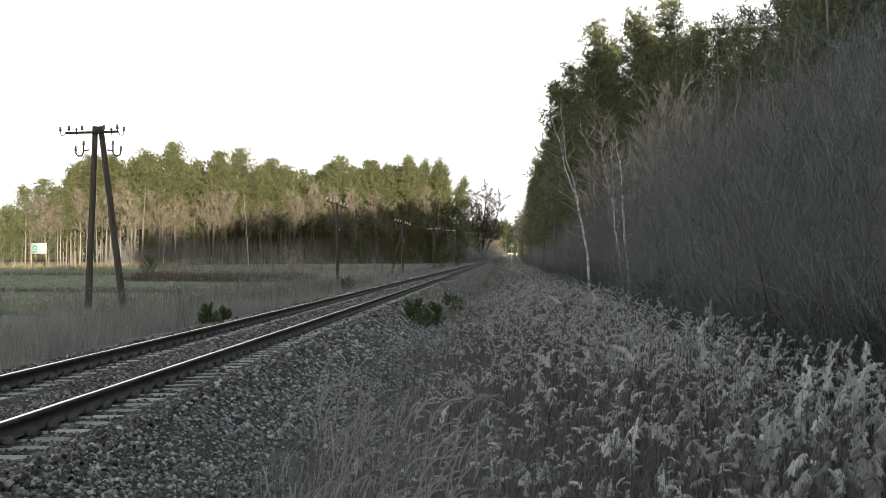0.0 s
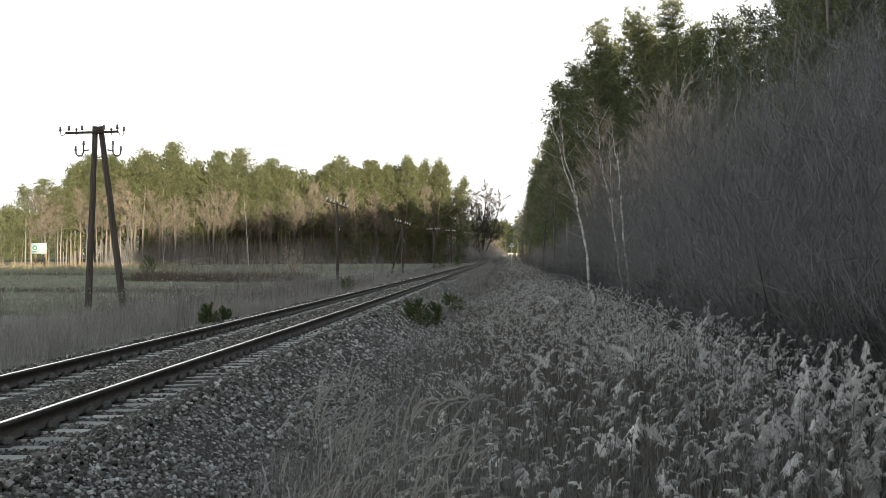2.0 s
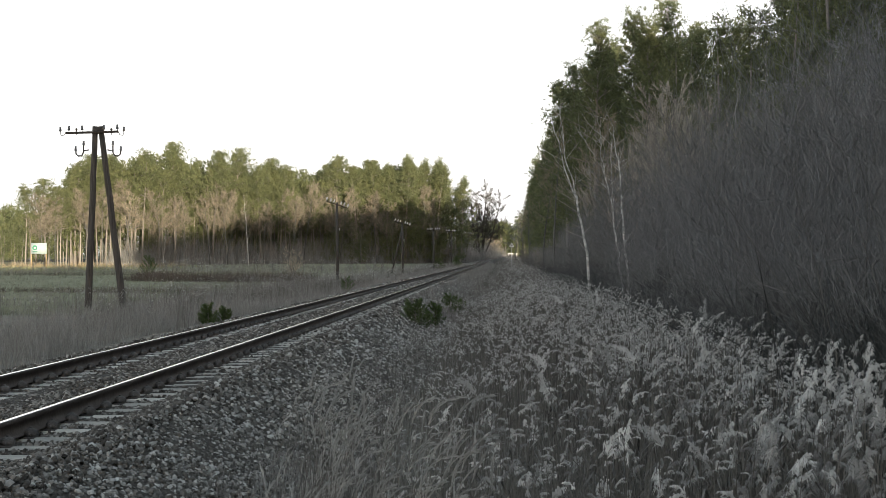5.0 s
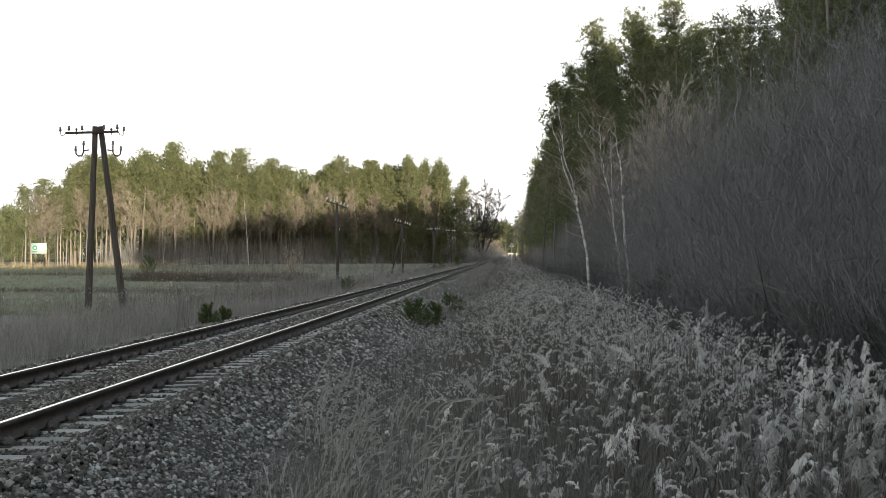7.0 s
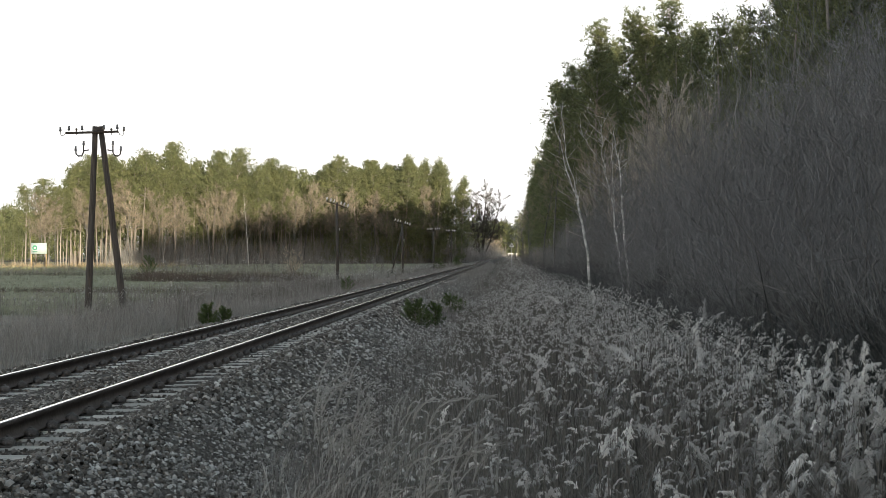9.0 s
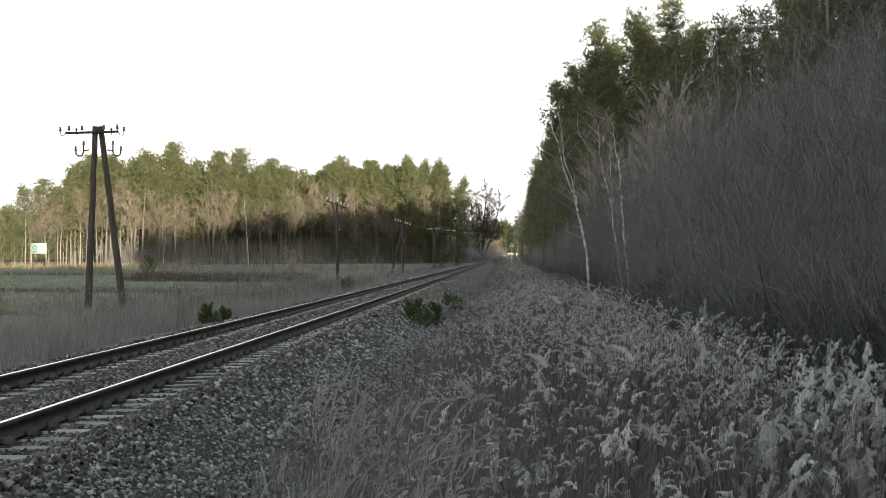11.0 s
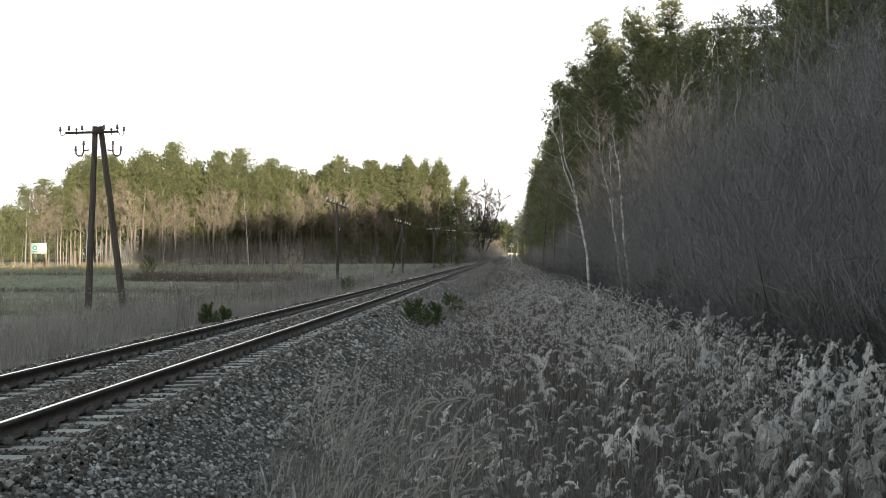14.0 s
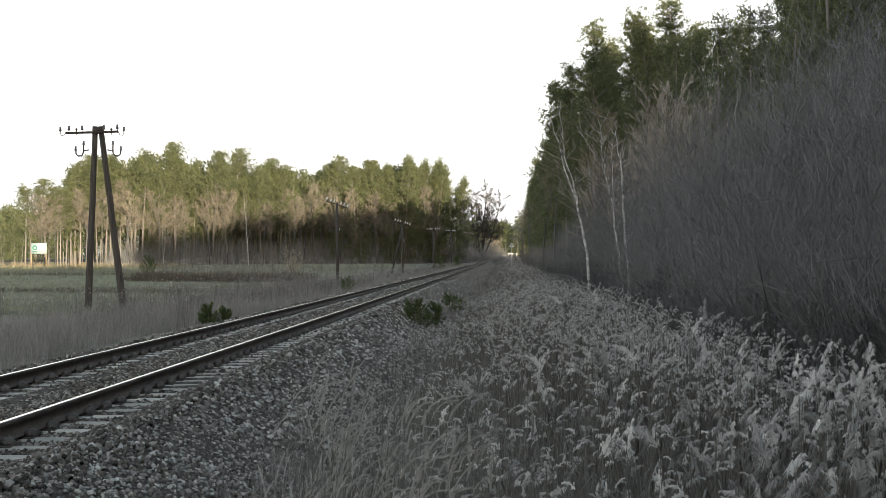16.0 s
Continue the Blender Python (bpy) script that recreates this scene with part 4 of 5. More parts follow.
def build_signs():
    x, y = -77.4, 270.0
    gz = ground_z(x, y)
    s = thing("sign_board", "white information board with green emblem on two wooden posts", "sign", at=Matrix.Translation((x, y, gz)))
    zc = 2.68 - gz
    board = part("board", Geo().box((0, 0, zc), (2.62, 0.06, 1.8)).mesh("board", M_SIGN), s)
    for px in (-1.25, 1.2):
        part("post", Geo().box((px, 0.08, (zc + 0.9) / 2 - 0.15), (0.14, 0.10, zc + 1.2)).mesh("post", M_POST), s)
    ring = Geo()
    for k in range(20):
        a0, a1 = 6.2832 * k / 20, 6.2832 * (k + 1) / 20
        ring.quad(*[(-0.68 + r * math.cos(a), -0.036, zc + 0.10 + r * math.sin(a)) for a, r in ((a0, 0.2), (a1, 0.2), (a1, 0.42), (a0, 0.42))])
    part("emblem", ring.mesh("emblem", M_SIGNGREEN), board, "green ring emblem")
    for k, (w, z) in enumerate(((0.9, 0.45), (1.0, 0.25), (0.8, 0.05), (0.95, -0.15))):
        part("text_bar", Geo().box((0.55, -0.034, zc + z), (w, 0.004, 0.07)).mesh("text_bar", M_BARGREY), board)
    part("text_bar", Geo().box((-0.65, -0.034, zc - 0.55), (0.8, 0.004, 0.1)).mesh("text_bar", M_SIGNGREEN), board)
    # triangular warning sign near the crossing
    x, y = 1.35, 300.0
    gz = ground_z(x, y)
    w = thing("warning_sign", "small triangular sign with pale rim on a grey post", "road sign", at=Matrix.Translation((x, y, gz)))
    part("post", Geo().tube([(0, 0.05, -0.3), (0, 0.05, 3.7 - gz)], [0.035, 0.035], 8).mesh("post", M_PORCELAIN), w)
    for nm, r, d, m in (("plate", 0.55, 0.0, M_PORCELAIN), ("field", 0.30, -0.012, M_GALVANISED)):
        g = Geo()
        c = [(r * math.sin(a), d, 3.35 - gz + r * math.cos(a)) for a in (0, 2.094, 4.189)]
        b = [(q[0], d + 0.02, q[2]) for q in c]
        g.tri(*c)
        g.tri(*b[::-1])
        for i in range(3):
            g.quad(c[i], b[i], b[(i + 1) % 3], c[(i + 1) % 3])
        part(nm, g.mesh(nm, m), w)
    # the crossing's road and low barriers
    y = 600.0
    xc, z = XC + bend(y), rise(y)
    g = Geo().box((xc + 4, y, z - 0.12), (34, 6.0, 0.2))
    tagged(new("crossing_road", g.mesh("crossing_road", M_ASPHALT)), "asphalt road over the level crossing", "road", kind="structure")
    for x0, ln in ((xc + 1.9, 2.0), (xc + 4.4, 0.9)):
        b = thing("crossing_barrier", "white crash barrier panel at the level crossing", "barrier", "barriers at the crossing", at=Matrix.Translation((x0, y - 4, z - 0.15)))
        part("rail_panel", Geo().box((ln / 2, 0, 0.75), (ln, 0.08, 0.25)).mesh("rail_panel", M_WHITE), b)
        for px in (0.2, ln - 0.2):
            part("post", Geo().box((px, 0.08, 0.25), (0.1, 0.08, 1.0)).mesh("post", M_WHITE), b)


M_BARGREY = mat("grey_lettering", (0.30, 0.40, 0.40), (0.38, 0.48, 0.47), 3, 0.6, 0, 0)
M_GALVANISED = mat("dull_galvanised_steel", (0.13, 0.135, 0.14), (0.20, 0.205, 0.21), 3, 0.6, 0.1, 0)
M_WHITE = mat("white_paint", (0.70, 0.70, 0.68), (0.82, 0.82, 0.80), 3, 0.5, 0, 0)
M_CARPAINT = mat("dark_car_paint", (0.018, 0.022, 0.028), (0.024, 0.028, 0.034), 3, 0.25, 0, 0)
M_SILVER = mat("silver_car_paint", (0.30, 0.31, 0.32), (0.36, 0.37, 0.38), 3, 0.3, 0, 0, metal=0.4)
M_GLASS = mat("dark_car_glass", (0.02, 0.024, 0.026), (0.03, 0.034, 0.036), 3, 0.08, 0, 0)
M_TYRE = mat("tyre_rubber", (0.018, 0.018, 0.018), (0.03, 0.03, 0.03), 8, 0.9, 0.2, 0)
M_RIM = mat("grey_wheel_rim", (0.30, 0.30, 0.31), (0.42, 0.42, 0.43), 8, 0.35, 0, 0, metal=1.0)
CARS = []


def build_road_and_car():
    g = Geo()
    pts = [(-270 + 10 * k, 420) for k in range(22)]
    for (x0, y0), (x1, y1) in zip(pts, pts[1:]):
        g.quad(*[(x, y, ground_z(x, y) + dz) for x, y, dz in ((x0, y0 - 3, 0.78), (x1, y1 - 3, 0.78), (x1, y1 + 3, 0.80), (x0, y0 + 3, 0.80))])
        g.quad(*[(x, y, ground_z(x, y) + dz) for x, y, dz in ((x0, y0 - 4.6, -0.1), (x1, y1 - 4.6, -0.1), (x1, y1 - 3, 0.78), (x0, y0 - 3, 0.78))])
    tagged(new("road", g.mesh("road", M_ASPHALT)), "grey asphalt country road behind the meadow", "road", kind="structure")
    rail = thing("guard_rail", "grey steel guard rail on short posts beside the country road", "guard rail")
    z0 = ground_z(-140, 416) + 0.1
    for k in range(12):
        px = -164 + 4.0 * k
        g = Geo()
        for dz in (0.52, 0.72):
            g.box((px + 2.0, 415.9, z0 + dz), (4.0, 0.05, 0.13))
        g.box((px + 2.0, 415.93, z0 + 0.62), (4.0, 0.03, 0.10))
        part("beam", g.mesh("beam", M_GALVANISED), rail)
        part("post", Geo().box((px, 416.0, z0 + 0.3), (0.12, 0.10, 0.9)).mesh("post", M_GALVANISED), rail)
    build_car("silver grey hatchback car driving along the country road", M_SILVER, -128.8 - 5.2 * 7.2, 5.2)
    build_car("dark hatchback car driving along the country road", M_CARPAINT, -119.4 - 6.0 * 16.0, 6.0)


def build_car(label, paint, start, speed):
    car = thing("car", label, "car", "cars on the country road")
    prof = ((-2.1, 0.28), (2.05, 0.28), (2.12, 0.55), (2.0, 0.78), (1.05, 0.92), (-1.9, 0.98), (-2.12, 0.75))
    cab = ((1.05, 0.90), (0.35, 1.42), (-1.2, 1.46), (-1.95, 0.96))
    for nm, pr, hw, m in (("body", prof, 0.86, paint), ("cabin", cab, 0.74, M_GLASS)):
        g, n = Geo(), len(pr)
        for sgn in (-1, 1):
            for px, pz in pr:
                g.v.append((px, sgn * hw, pz))
        for i in range(n):
            a, b = i, (i + 1) % n
            g.f += [(a, b, b + n), (a, b + n, a + n)]
        for i in range(1, n - 1):
            g.f += [(0, i + 1, i), (n, n + i, n + i + 1)]
        part(nm, g.mesh(nm, m), car)
    part("roof", Geo().box((-0.42, 0, 1.46), (1.5, 1.4, 0.04)).mesh("roof", paint), car)
    wheels = []
    for wx in (-1.3, 1.3):
        for wy in (-0.8, 0.8):
            w = part("wheel", Geo().tube([(0, -0.1, 0), (0, 0.1, 0)], [0.31, 0.31], 16).mesh("wheel", M_TYRE), car)
            w.location = (wx, wy, 0.31)
            part("rim", Geo().tube([(0, -0.108, 0), (0, 0.108, 0)], [0.19, 0.19], 10).mesh("rim", M_RIM), w)
            wheels.append(w)
    CARS.append((car, wheels, start, speed))


# ---- reeds and grasses ----
def reed_stalk(stems, plumes, x, y, h, rnd, fine=True, leanto=0.12, big=1.0):
    a = rnd.gauss(0, 1.7)
    lean = Vector((leanto * math.cos(a), leanto * math.sin(a) * 0.7, 1)) + Vector((rnd.gauss(0, 0.06), rnd.gauss(0, 0.06), 0))
    path = wander((x, y, -0.1), lean, h + 0.1, 4, 0.04, 0.0, rnd)
    side = Vector((1, rnd.uniform(-0.5, 0.5), 0))
    if fine:
        stems.tube(path, [0.0042, 0.004, 0.0035, 0.003, 0.002], 3, False)
    else:
        stems.ribbon(path[::2], [0.011, 0.010, 0.007], side)
    for _ in range(2 if fine else 1):
        q, d = along(path, rnd.uniform(0.25, 0.9))
        b = rnd.uniform(0, 6.28)
        out = Vector((math.cos(b), math.sin(b), 0.7))
        ln = rnd.uniform(0.18, 0.36)
        p1 = q + out.normalized() * ln * 0.5
        p2 = p1 + Vector((out.x, out.y, -0.9)).normalized() * ln * 0.5
        stems.ribbon([q, p1, p2], [0.006, 0.011, 0.002] if fine else [0.012, 0.014, 0.003], out.cross(Vector((0, 0, 1))))
    tip, td = path[-1], (path[-1] - path[-2]).normalized()
    droop = Vector((math.cos(a), math.sin(a), 0))
    ln = rnd.uniform(0.075, 0.17) * big
    axis = [tip - td * 0.02]
    d = td.copy()
    bendy = rnd.uniform(0.1, 1.6) if big < 1.3 else rnd.uniform(0.1, 0.9)
    for k in range(4):
        d = (d + droop * bendy * 0.45 + Vector((0, 0, -0.12 * bendy * k))).normalized()
        axis.append(axis[-1] + d * ln / 4)
    # branchlets gather in soft locks that rise from the axis and hang over, the longest below
    locks = [((k + rnd.random()) / 8, rnd.uniform(0, 6.28), rnd.uniform(0.6, 1.25)) for k in range(8)]
    for k in range(int((72 if big < 1.3 else 110) * big) if fine else (18 if fine is False else 5)):
        t, b, long = locks[k % 8]
        t, b = min(0.98, max(0.0, t + rnd.gauss(0, 0.07))), b + rnd.gauss(0, 0.4)
        q, qd = along(axis, t)
        ring = Vector((math.cos(b), math.sin(b), 0))
        o = (qd * 0.7 + ring * (0.6 if big < 1.3 else 0.95) + droop * 0.25 + Vector((0, 0, rnd.gauss(0.15, 0.15)))).normalized()
        e = ln * long * (0.55 - 0.36 * t if big < 1.3 else 0.50 - 0.36 * t) * rnd.uniform(0.6, 1.2)
        q1 = q + o * e * 0.5
        q2 = q1 + (o * 0.3 + ring * 0.3 + droop * 0.2 + Vector((rnd.gauss(0, 0.2), rnd.gauss(0, 0.2), -1.0))).normalized() * e * (0.55 if big < 1.3 else 0.5)
        w = o.cross(Vector((rnd.gauss(0, 1), rnd.gauss(0, 1), rnd.gauss(0, 1)))).normalized()
        if fine:
            w = w * (0.0036 if big < 1.3 else 0.0034)
            plumes.tri(q - w * 0.4, q1 + w, q1 - w)
            plumes.tri(q1 - w, q1 + w, q2)
        elif fine is False:
            w = w * 0.0085
            plumes.tri(q - w * 0.5, q1 + w, q1 - w)
            plumes.tri(q1 - w, q1 + w, q2)
        else:
            plumes.tri(q - w * 0.022, q + w * 0.022, q2)


def grass_stalk(stems, heads, x, y, h, rnd, n=64):
    a = rnd.gauss(0.1, 0.9)
    path = wander((x, y, -0.1), (0.07 * math.cos(a), 0.07 * math.sin(a), 1), h, 4, 0.06, -0.01, rnd)
    stems.tube(path, [0.0026, 0.0024, 0.002, 0.0017, 0.0012], 3, False)
    d = (path[-1] - path[-2]).normalized()
    axis = [path[-1]]
    arch = rnd.uniform(0.05, 0.34)
    for k in range(5):
        d = (d + Vector((arch * math.cos(a), arch * math.sin(a), -0.05 * k * arch * 4))).normalized()
        axis.append(axis[-1] + d * 0.052)
    heads.ribbon(axis, [0.004, 0.010, 0.012, 0.011, 0.008, 0.002], (1, 0.2, 0))
    for k in range(n):
        q, qd = along(axis, rnd.uniform(0, 0.95))
        o = (qd + Vector((rnd.gauss(0, 0.2), rnd.gauss(0, 0.2), rnd.gauss(0, 0.16)))).normalized()
        w = o.cross(Vector((rnd.gauss(0, 1), rnd.gauss(0, 1), 0.3))).normalized() * 0.0034
        heads.tri(q - w, q + w, q + o * rnd.uniform(0.025, 0.06))
    for _ in range(2):
        q, _d = along(path, rnd.uniform(0.05, 0.6))
        b = rnd.uniform(0, 6.28)
        o = Vector((math.cos(b) * 0.6, math.sin(b) * 0.6, 1.0))
        p1 = q + o * 0.18
        p2 = p1 + Vector((o.x, o.y, 0.1)) * 0.2
        stems.ribbon([q, p1, p2], [0.006, 0.006, 0.001], o.cross(Vector((0, 0, 1))))


REEDS = []


def build_reeds():
    rnd = random.Random(21)

    def model(kind, seed, hs, n, radius, big=1.0):
        r = random.Random(seed)
        if kind == "reed":
            ob = thing("reed_clump", "dry common reed clump with drooping fluffy grey plumes", "reed", "reeds in the trackside ditch")
        else:
            ob = thing("grass_clump", "dry straw-coloured grass clump with feathery heads", "grass", "tall grasses beside the ballast")
        for _ in range(n):
            st, pl = Geo(), Geo()
            a, q = r.uniform(0, 6.28), radius * math.sqrt(r.random())
            (reed_stalk if kind == "reed" else grass_stalk)(st, pl, q * math.cos(a), q * math.sin(a), r.uniform(*hs), r, **({"big": big} if kind == "reed" else {}))
            stalk = part("stalk", st.mesh("stalk", M_STEM), ob)
            part("plume", pl.mesh("plume", M_PLUMES_NEAR if kind == "reed" else M_GRASSHEAD), stalk, "fluffy grey plume" if kind == "reed" else "feathery seed head")
        return park(ob)

    mids = [model("reed", 700 + i, (0.8, 1.55), 10, 0.38) for i in range(8)]
    talls = [model("reed", 720 + i, (1.15, 1.85), 8, 0.34, 1.5) for i in range(4)]
    grass = [model("grass", 740 + i, (0.8, 1.7), 10, 0.28) for i in range(5)]

    def put(models, x, y, s, amp):
        i = rnd.randrange(len(models))
        ob = place(models, i, pose(x, y, ground_z(x, y), 0, 0, rnd.uniform(-25, 25)) @ Matrix.Scale(s, 4))
        REEDS.append((ob, amp, rnd.uniform(0, 6.28)))

    def grown(x):
        """Reeds stand lower towards the ballast."""
        return 0.50 + 0.50 * smooth01((x + 1.9) / 2.9)

    y = 5.2
    while y < 16:
        half = 0.54
        x = -1.9 + rnd.uniform(0, 0.3)
        right = min(2.75, 0.24 * y + 0.45)
        while x < right:
            xx, yy = x + rnd.uniform(-0.15, 0.15), y + rnd.uniform(-0.2, 0.2)
            if xx > -0.1 - (yy - 5) * 0.13 and xx > -1.75:
                tall = xx > 0.105 * yy + 0.22 and 6.8 < yy < 10.5
                put(talls if tall else mids, xx, yy, rnd.uniform(0.9, 1.06) * (grown(xx) if not tall else 0.91), 0.55)
            x += half * rnd.uniform(0.85, 1.15)
        y += 0.6
    for _ in range(36):
        yy = rnd.uniform(6.5, 12.0)
        lo = max(-1.6, -0.135 * yy)
        xx = rnd.uniform(lo, lo + 0.95)
        put(grass, xx, yy, rnd.uniform(0.8, 1.05) * (0.85 if yy > 10 else 1), 0.8)
    # a few taller pale stalks that stand out of the bed
    lone = [model("reed", 750 + i, (1.6, 1.8), 2, 0.06, 1.7) for i in range(2)]
    for xx, yy, sc in ((1.15, 25.0, 1.0), (0.62, 13.0, 0.9), (1.25, 12.2, 0.95), (0.05, 11.5, 0.85), (1.05, 8.0, 0.86), (2.0, 17.0, 0.95)):
        put(lone, xx, yy, sc, 0.7)
    # the bed further along the ditch
    coarse = []
    for i in range(16):
        r = random.Random(760 + i)
        st, pl = Geo(), Geo()
        for _ in range(5):
            reed_stalk(st, pl, r.uniform(-0.3, 0.3), r.uniform(-0.3, 0.3), r.uniform(1.1, 1.5), r, False if i < 10 else None)
        coarse.append((st.arrays(), pl.arrays()))
    # big pale puffs that stand out of the belt before the forest
    for i in range(3):
        r = random.Random(790 + i)
        st, pl = Geo(), Geo()
        for _ in range(10):
            reed_stalk(st, pl, r.uniform(-0.10, 0.10), r.uniform(-0.10, 0.10), r.uniform(1.2, 1.6), r, None, 0.05, 2.2)
        coarse.append((st.arrays(), pl.arrays()))
    rows = []
    for y0, y1, dens in ((15.5, 35, 5.5), (35, 70, 4.4), (70, 180, 1.5), (180, 420, 0.5)):
        for _ in range(int((y1 - y0) * 4.7 * dens)):
            yy = rnd.uniform(y0, y1)
            xx = rnd.uniform(-1.9 if yy < 50 else -2.35, 2.85) + bend(yy)
            if yy < 45 and xx < -1.1 and rnd.random() < 0.5:
                continue
            if 38 < yy < 50 and xx < -1.2:
                continue
            rows.append((rnd.randrange(10) if yy < 60 else 10 + rnd.randrange(6), xx, yy, ground_z(xx, yy), rnd.uniform(-1.2, 1.2), 0, 0, rnd.uniform(0.85, 1.1) * grown(xx - bend(yy))))
    for _ in range(170):
        xx, yy = rnd.uniform(1.5, 3.1), rnd.uniform(11.5, 24)
        rows.append((rnd.randrange(10), xx, yy, ground_z(xx, yy), rnd.uniform(-1.2, 1.2), 0, 0, rnd.uniform(0.85, 1.1)))
    # reeds on the far side of the line
    left = []
    for x0, x1, y0, y1, n in ((-18, -9, 62, 120, 300), (-15, -8.2, 42, 120, 400), (-34, -18, 135, 185, 260), (-70, -14, 190, 310, 1300), (-13, -8, 120, 330, 500)):
        for _ in range(n):
            xx, yy = rnd.uniform(x0, x1), rnd.uniform(y0, y1)
            left.append((10 + rnd.randrange(6), xx, yy, ground_z(xx, yy), rnd.uniform(0, 6.28), 0, 0, rnd.uniform(0.5, 0.85)))
    for _ in range(70):
        yy = rnd.uniform(195, 255)
        xx = -rnd.uniform(0.07, 0.21) * yy
        left.append((16 + rnd.randrange(3), xx, yy, ground_z(xx, yy), rnd.uniform(0, 6.28), 0, 0, rnd.uniform(0.8, 1.3)))
    for nm, rws, label in (("reed_bed", rows, "dense bed of dry reeds along the ditch"), ("far_reed_bed", [r for r in left if r[2] < 185], "patches of dull dry reeds beyond the track"),
                           ("pale_reed_belt", [r for r in left if r[2] >= 185], "belt of pale-plumed reeds before the far forest")):
        ob = thing(nm, label, "reeds", kind="stuff")
        part("stalks", mesh_of("stalks", *scatter([c[0] for c in coarse], rws), M_STEM), ob)
        part("plumes", mesh_of("plumes", *scatter([c[1] for c in coarse], rws), M_DULLPLUME if nm == "far_reed_bed" else M_PLUME), ob)


def build_grass():
    rnd = random.Random(31)
    tufts = []
    for i in range(8):
        g = Geo()
        for _ in range(11):
            a = rnd.uniform(0, 6.28)
            p = Vector((rnd.uniform(-0.2, 0.2), rnd.uniform(-0.2, 0.2), -0.03))
            d = Vector((rnd.gauss(0.08, 0.22), rnd.gauss(0, 0.22), 1)).normalized()
            h = rnd.uniform(0.35, 0.95)
            w = rnd.uniform(0.005, 0.010)
            p1 = p + d * h * 0.6
            p2 = p1 + (d + Vector((rnd.gauss(0.1, 0.3), rnd.gauss(0, 0.3), -0.2))).normalized() * h * 0.4
            g.ribbon([p, p1, p2], [w, w * 0.8, w * 0.2], (math.cos(a), math.sin(a), 0))
        tufts.append(g.arrays())
    for i in range(6):
        g = Geo()
        for _ in range(11):
            a = rnd.uniform(0, 6.28)
            p = Vector((rnd.uniform(-0.3, 0.3), rnd.uniform(-0.3, 0.3), -0.03))
            d = Vector((rnd.gauss(0.08, 0.25), rnd.gauss(0, 0.25), 1)).normalized()
            w = Vector((math.cos(a), math.sin(a), 0)) * 0.013
            g.tri(p - w, p + w, p + d * rnd.uniform(0.35, 0.95))
        tufts.append(g.arrays())
    rows = []
    for x0, x1, y0, y1, n, s0, s1 in ((-13.5, -7.45, 16, 60, 2400, 0.6, 1.1), (-16, -7.5, 60, 140, 2200, 0.35, 0.75), (-11, -7.4, 140, 330, 900, 0.5, 0.9), (-26, -13, 55, 120, 900, 0.3, 0.6),
                                      (-34, -18, 154, 186, 600, 0.3, 0.6), (-2.3, -1.3, 12, 60, 300, 0.25, 0.6), (-3.0, -1.9, 52, 110, 420, 0.3, 0.6), (-3.05, -1.9, 110, 330, 700, 0.4, 0.8), (-2.0, -1.2, 9, 16, 130, 0.3, 0.7), (-1.6, 3.2, 6, 16, 160, 0.3, 0.7), (-1.6, 3.2, 16, 30, 420, 0.4, 0.9), (-1.6, 3.8, 30, 90, 800, 0.4, 0.9), (-80, -16, 190, 330, 1500, 0.4, 0.9)):
        for _ in range(n):
            x, y = rnd.uniform(x0, x1), rnd.uniform(y0, y1)
            if -8.8 < x < -7.4 and 26 < y < 47:
                continue
            rows.append((rnd.randrange(8) if y < 55 else 8 + rnd.randrange(6), x, y, surface_z(x, y), rnd.uniform(0, 6.28), 0, 0, rnd.uniform(s0, s1)))
    tagged(new("dry_grass", mesh_of("dry_grass", *scatter(tufts, rows), M_GRASS)), "tall dry winter grass along the line", "grass", kind="stuff")
    rows = []
    for _ in range(7000):
        y = 60 + 250 * rnd.random() ** 1.3
        x = rnd.uniform(-0.33 * y - 3, -14 - 0.02 * y)
        rows.append((8 + rnd.randrange(6), x, y, ground_z(x, y), rnd.uniform(0, 6.28), 0, 0, rnd.uniform(0.15, 0.35) * (1 + y / 250)))
    tagged(new("meadow_grass", mesh_of("meadow_grass", *scatter(tufts, rows), M_GREENGRASS)), "short grey-green meadow grass beyond the track", "grass", kind="stuff")
    # brighter tufts that imitate the strip of sun on the meadow
    rows = []
    for _ in range(1500):
        x, y = rnd.uniform(-104, -56), rnd.uniform(228, 320)
        rows.append((8 + rnd.randrange(6), x, y, ground_z(x, y), rnd.uniform(0, 6.28), 0, 0, rnd.uniform(0.35, 0.7)))
    tagged(new("bright_meadow_grass", mesh_of("bright_meadow_grass", *scatter(tufts, rows), M_SUNLITGRASS)), "meadow-edge grass with sunlight put into its yellow-green colour", "grass", kind="stuff")
    rows = []
    for x0, x1, y0, y1, n, s0, s1 in ((-33, -17, 138, 150, 900, 0.8, 1.35), (-31, -18, 93, 99, 420, 0.3, 0.6), (-60, -36, 178, 186, 300, 0.5, 0.9)):
        for _ in range(n):
            x, y = rnd.uniform(x0, x1), rnd.uniform(y0, y1)
            rows.append((8 + rnd.randrange(6), x, y, ground_z(x, y), rnd.uniform(0, 6.28), 0, 0, rnd.uniform(s0, s1)))
    tagged(new("brown_scrub", mesh_of("brown_scrub", *scatter(tufts, rows), M_DEADBROWN)), "dark brown dead weeds along the meadow ditches", "weeds", kind="stuff")
    rows = []
    for _ in range(520):
        x, y = rnd.uniform(-100, -62), rnd.uniform(285, 330)
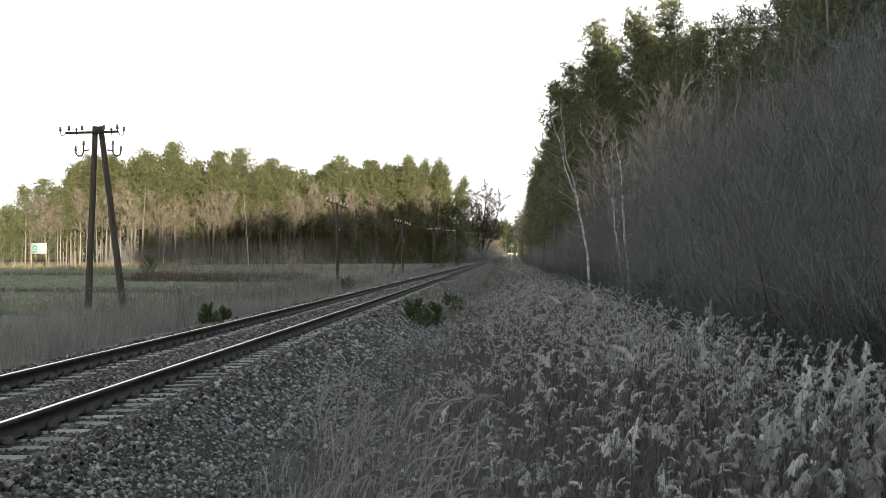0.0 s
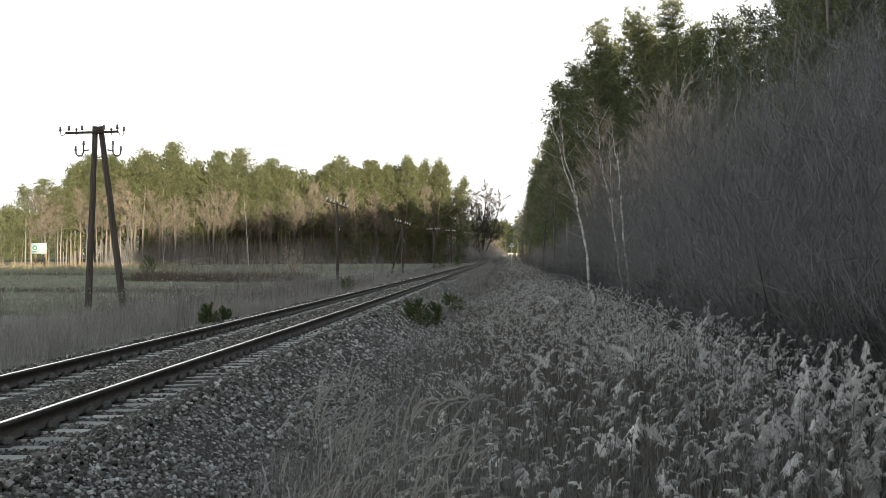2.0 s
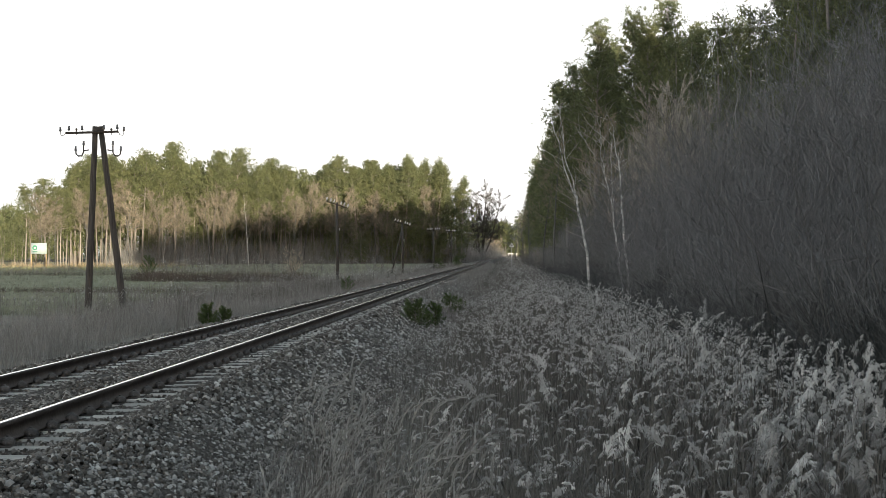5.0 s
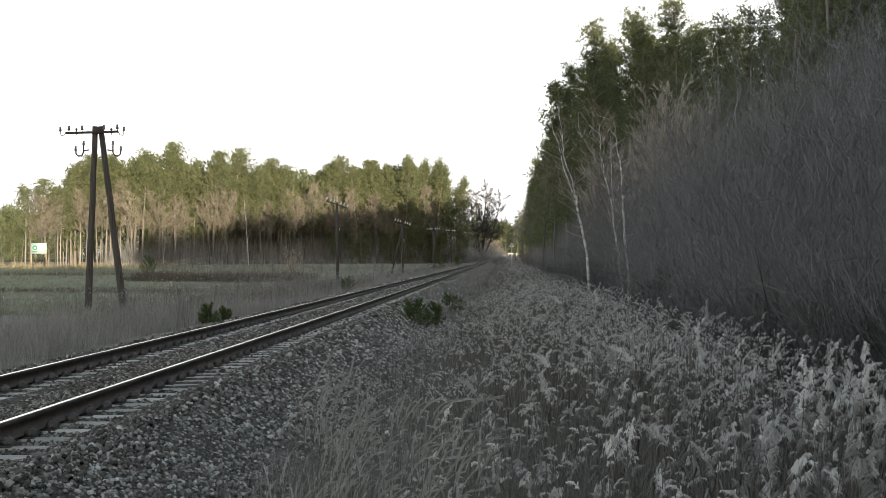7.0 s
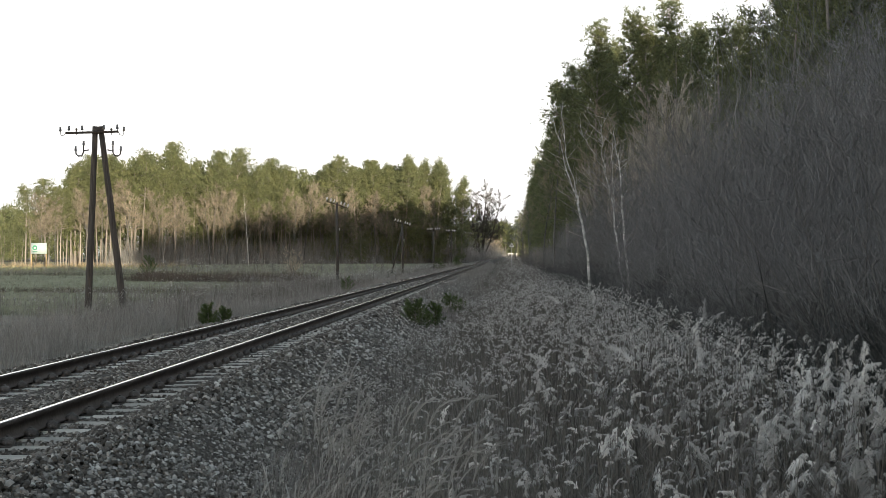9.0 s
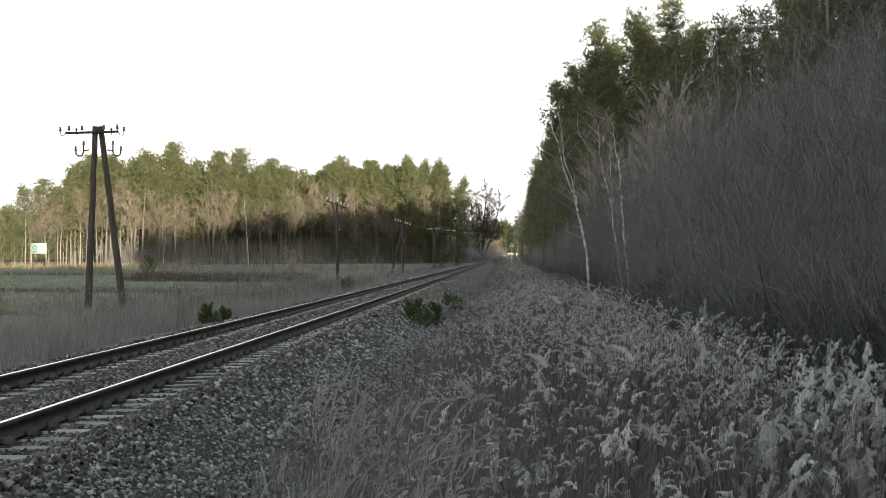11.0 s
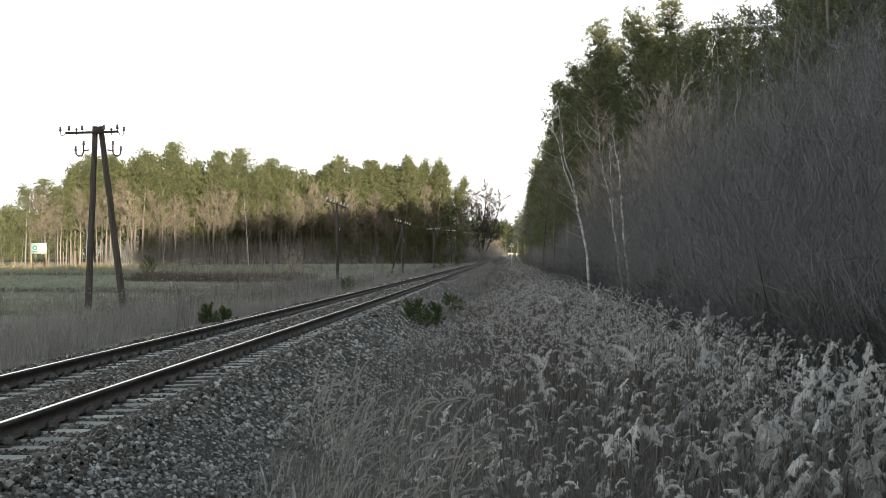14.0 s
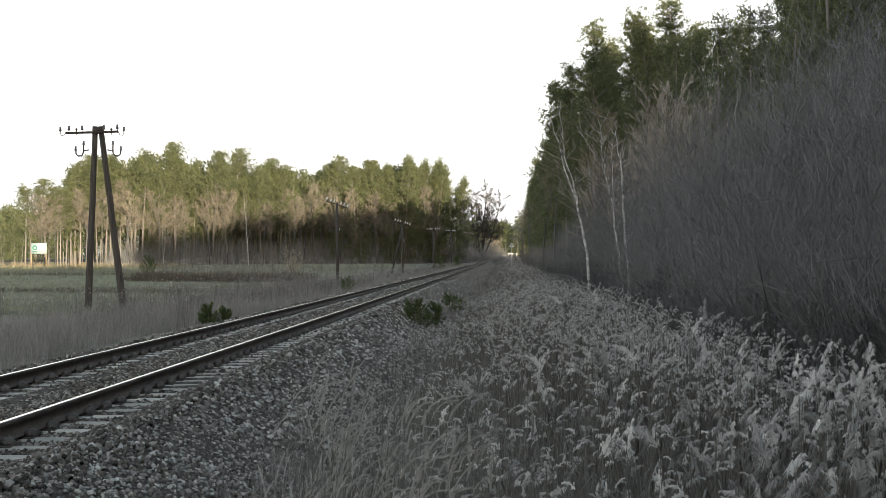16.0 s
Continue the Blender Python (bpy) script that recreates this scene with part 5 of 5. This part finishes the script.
        rows.append((8 + rnd.randrange(6), x, y, ground_z(x, y), rnd.uniform(0, 6.28), 0, 0, rnd.uniform(0.8, 1.7)))
    tagged(new("tan_grass", mesh_of("tan_grass", *scatter(tufts, rows), M_TAN)), "sunlit tan grass at the meadow edge", "grass", kind="stuff")


M_GRASSHEAD = mat("grass_heads", (0.31, 0.303, 0.285), (0.53, 0.518, 0.488), 3, 0.95, 0, 0.3, thin=0.25)
# a lighter meadow green: low sunlight is put into the colour
M_SUNLITGRASS = mat("sunlit_yellow_green_grass", (0.20, 0.235, 0.09), (0.35, 0.37, 0.16), 1, 0.95, 0, 0.3, thin=0.2)
M_DEADBROWN = mat("dead_brown_weeds", (0.075, 0.062, 0.052), (0.15, 0.125, 0.105), 1, 0.95, 0, 0.3, thin=0.1)
M_TAN = mat("tan_grass", (0.26, 0.20, 0.12), (0.42, 0.34, 0.21), 1, 0.95, 0, 0.3, thin=0.2)


def build_saplings():
    rnd = random.Random(41)
    for x, y, h, n in ((-2.35, 44, 1.15, 15), (-2.0, 47, 0.95, 12), (-2.55, 46, 0.8, 10), (-1.9, 58, 1.0, 11), (-1.6, 60, 0.8, 9), (-8.35, 46, 0.75, 12), (-8.05, 47, 0.6, 9), (-8.6, 47, 0.55, 9), (-8.75, 91, 1.0, 8), (-9.6, 240, 2.0, 10), (-36, 165, 2.2, 14), (-8.6, 300, 2.2, 12), (-9.2, 310, 1.8, 10)):
        ob = thing("pine_sapling", "small bushy green pine sapling beside the ballast", "sapling", "pine saplings along the line", at=Matrix.Translation((x, y, ground_z(x, y))))
        st, nd = Geo(), Geo()
        main = wander((0, 0, -0.1), (rnd.uniform(-0.1, 0.1), 0, 1), h, 4, 0.08, 0.1, rnd)
        st.tube(main, [0.022 * h, 0.018 * h, 0.014 * h, 0.010 * h, 0.006 * h], 5)
        shoots = [main]
        for k in range(n * 3):
            t = 0.05 + 0.85 * (k // 5 * 5 + rnd.uniform(0, 2)) / (n * 3)
            q, _d = along(main, min(0.97, t))
            a = rnd.uniform(0, 6.28)
            sp = wander(q, (math.cos(a), math.sin(a), 0.5), h * 0.62 * (1.05 - 0.75 * t), 3, 0.12, 0.2, rnd)
            st.tube(sp, [0.010 * h, 0.008 * h, 0.006 * h, 0.004 * h], 3, False)
            shoots.append(sp)
        for sp in shoots:
            for _ in range(150):
                q, d = along(sp, min(0.99, rnd.uniform(0.15, 1.0)))
                o = (d * 0.9 + Vector((rnd.gauss(0, 0.6), rnd.gauss(0, 0.6), rnd.gauss(0.1, 0.5)))).normalized()
                w = o.cross(Vector((rnd.gauss(0, 1), rnd.gauss(0, 1), rnd.gauss(0, 1)))).normalized() * 0.0036 * (1 + y / 120)
                nd.tri(q - w, q + w, q + o * rnd.uniform(0.06, 0.12) * (0.6 + 0.5 * h))
        part("stem", st.mesh("stem", M_PINEBARK), ob)
        part("needles", nd.mesh("needles", M_SAPLING), ob)


build_far_woods()
build_poles()
build_signs()
build_road_and_car()
build_saplings()
build_reeds()
build_grass()


# ---- what moves ----
def sway_rows(ob, amp, phase, step, periods):
    base = ob.matrix_basis.copy()
    loc, rot = base.to_translation(), base.to_quaternion().to_matrix().to_4x4()
    rows, n = [], round(16.0 / step)
    for k in range(n + 1):
        t = 16.0 * k / n
        a = amp * (math.sin(6.2832 * t / periods[0] + phase) + 0.8 * math.sin(6.2832 * t / periods[1] + 0.4 * phase + loc.x * 0.5))
        b = amp * 0.5 * math.sin(6.2832 * t / periods[2] + 1.7 * phase)
        rows.append((t, Matrix.Translation(loc) @ pose(0, 0, 0, b, a, 0) @ rot))
    return rows


def motions():
    for ob, amp, phase in REEDS:
        walk(ob, sway_rows(ob, amp, phase, 0.4, (1.9, 6.5, 2.7)))
    for ob, amp, phase in SWAY:
        walk(ob, sway_rows(ob, amp, phase, 0.8, (4.1, 9.0, 5.3)))
    for car, wheels, start, speed in CARS:
        walk(car, [(t, pose(start + speed * t, 419.5, ground_z(start + speed * t, 419.5) + 0.80)) for t in np.linspace(0, 16, 33)])
        for w in wheels:
            at = Matrix.Translation(w.location)
            walk(w, [(k / 15, at @ pose(0, 0, 0, 0, math.degrees(speed * k / 15 / 0.31), 0)) for k in range(241)])


motions()
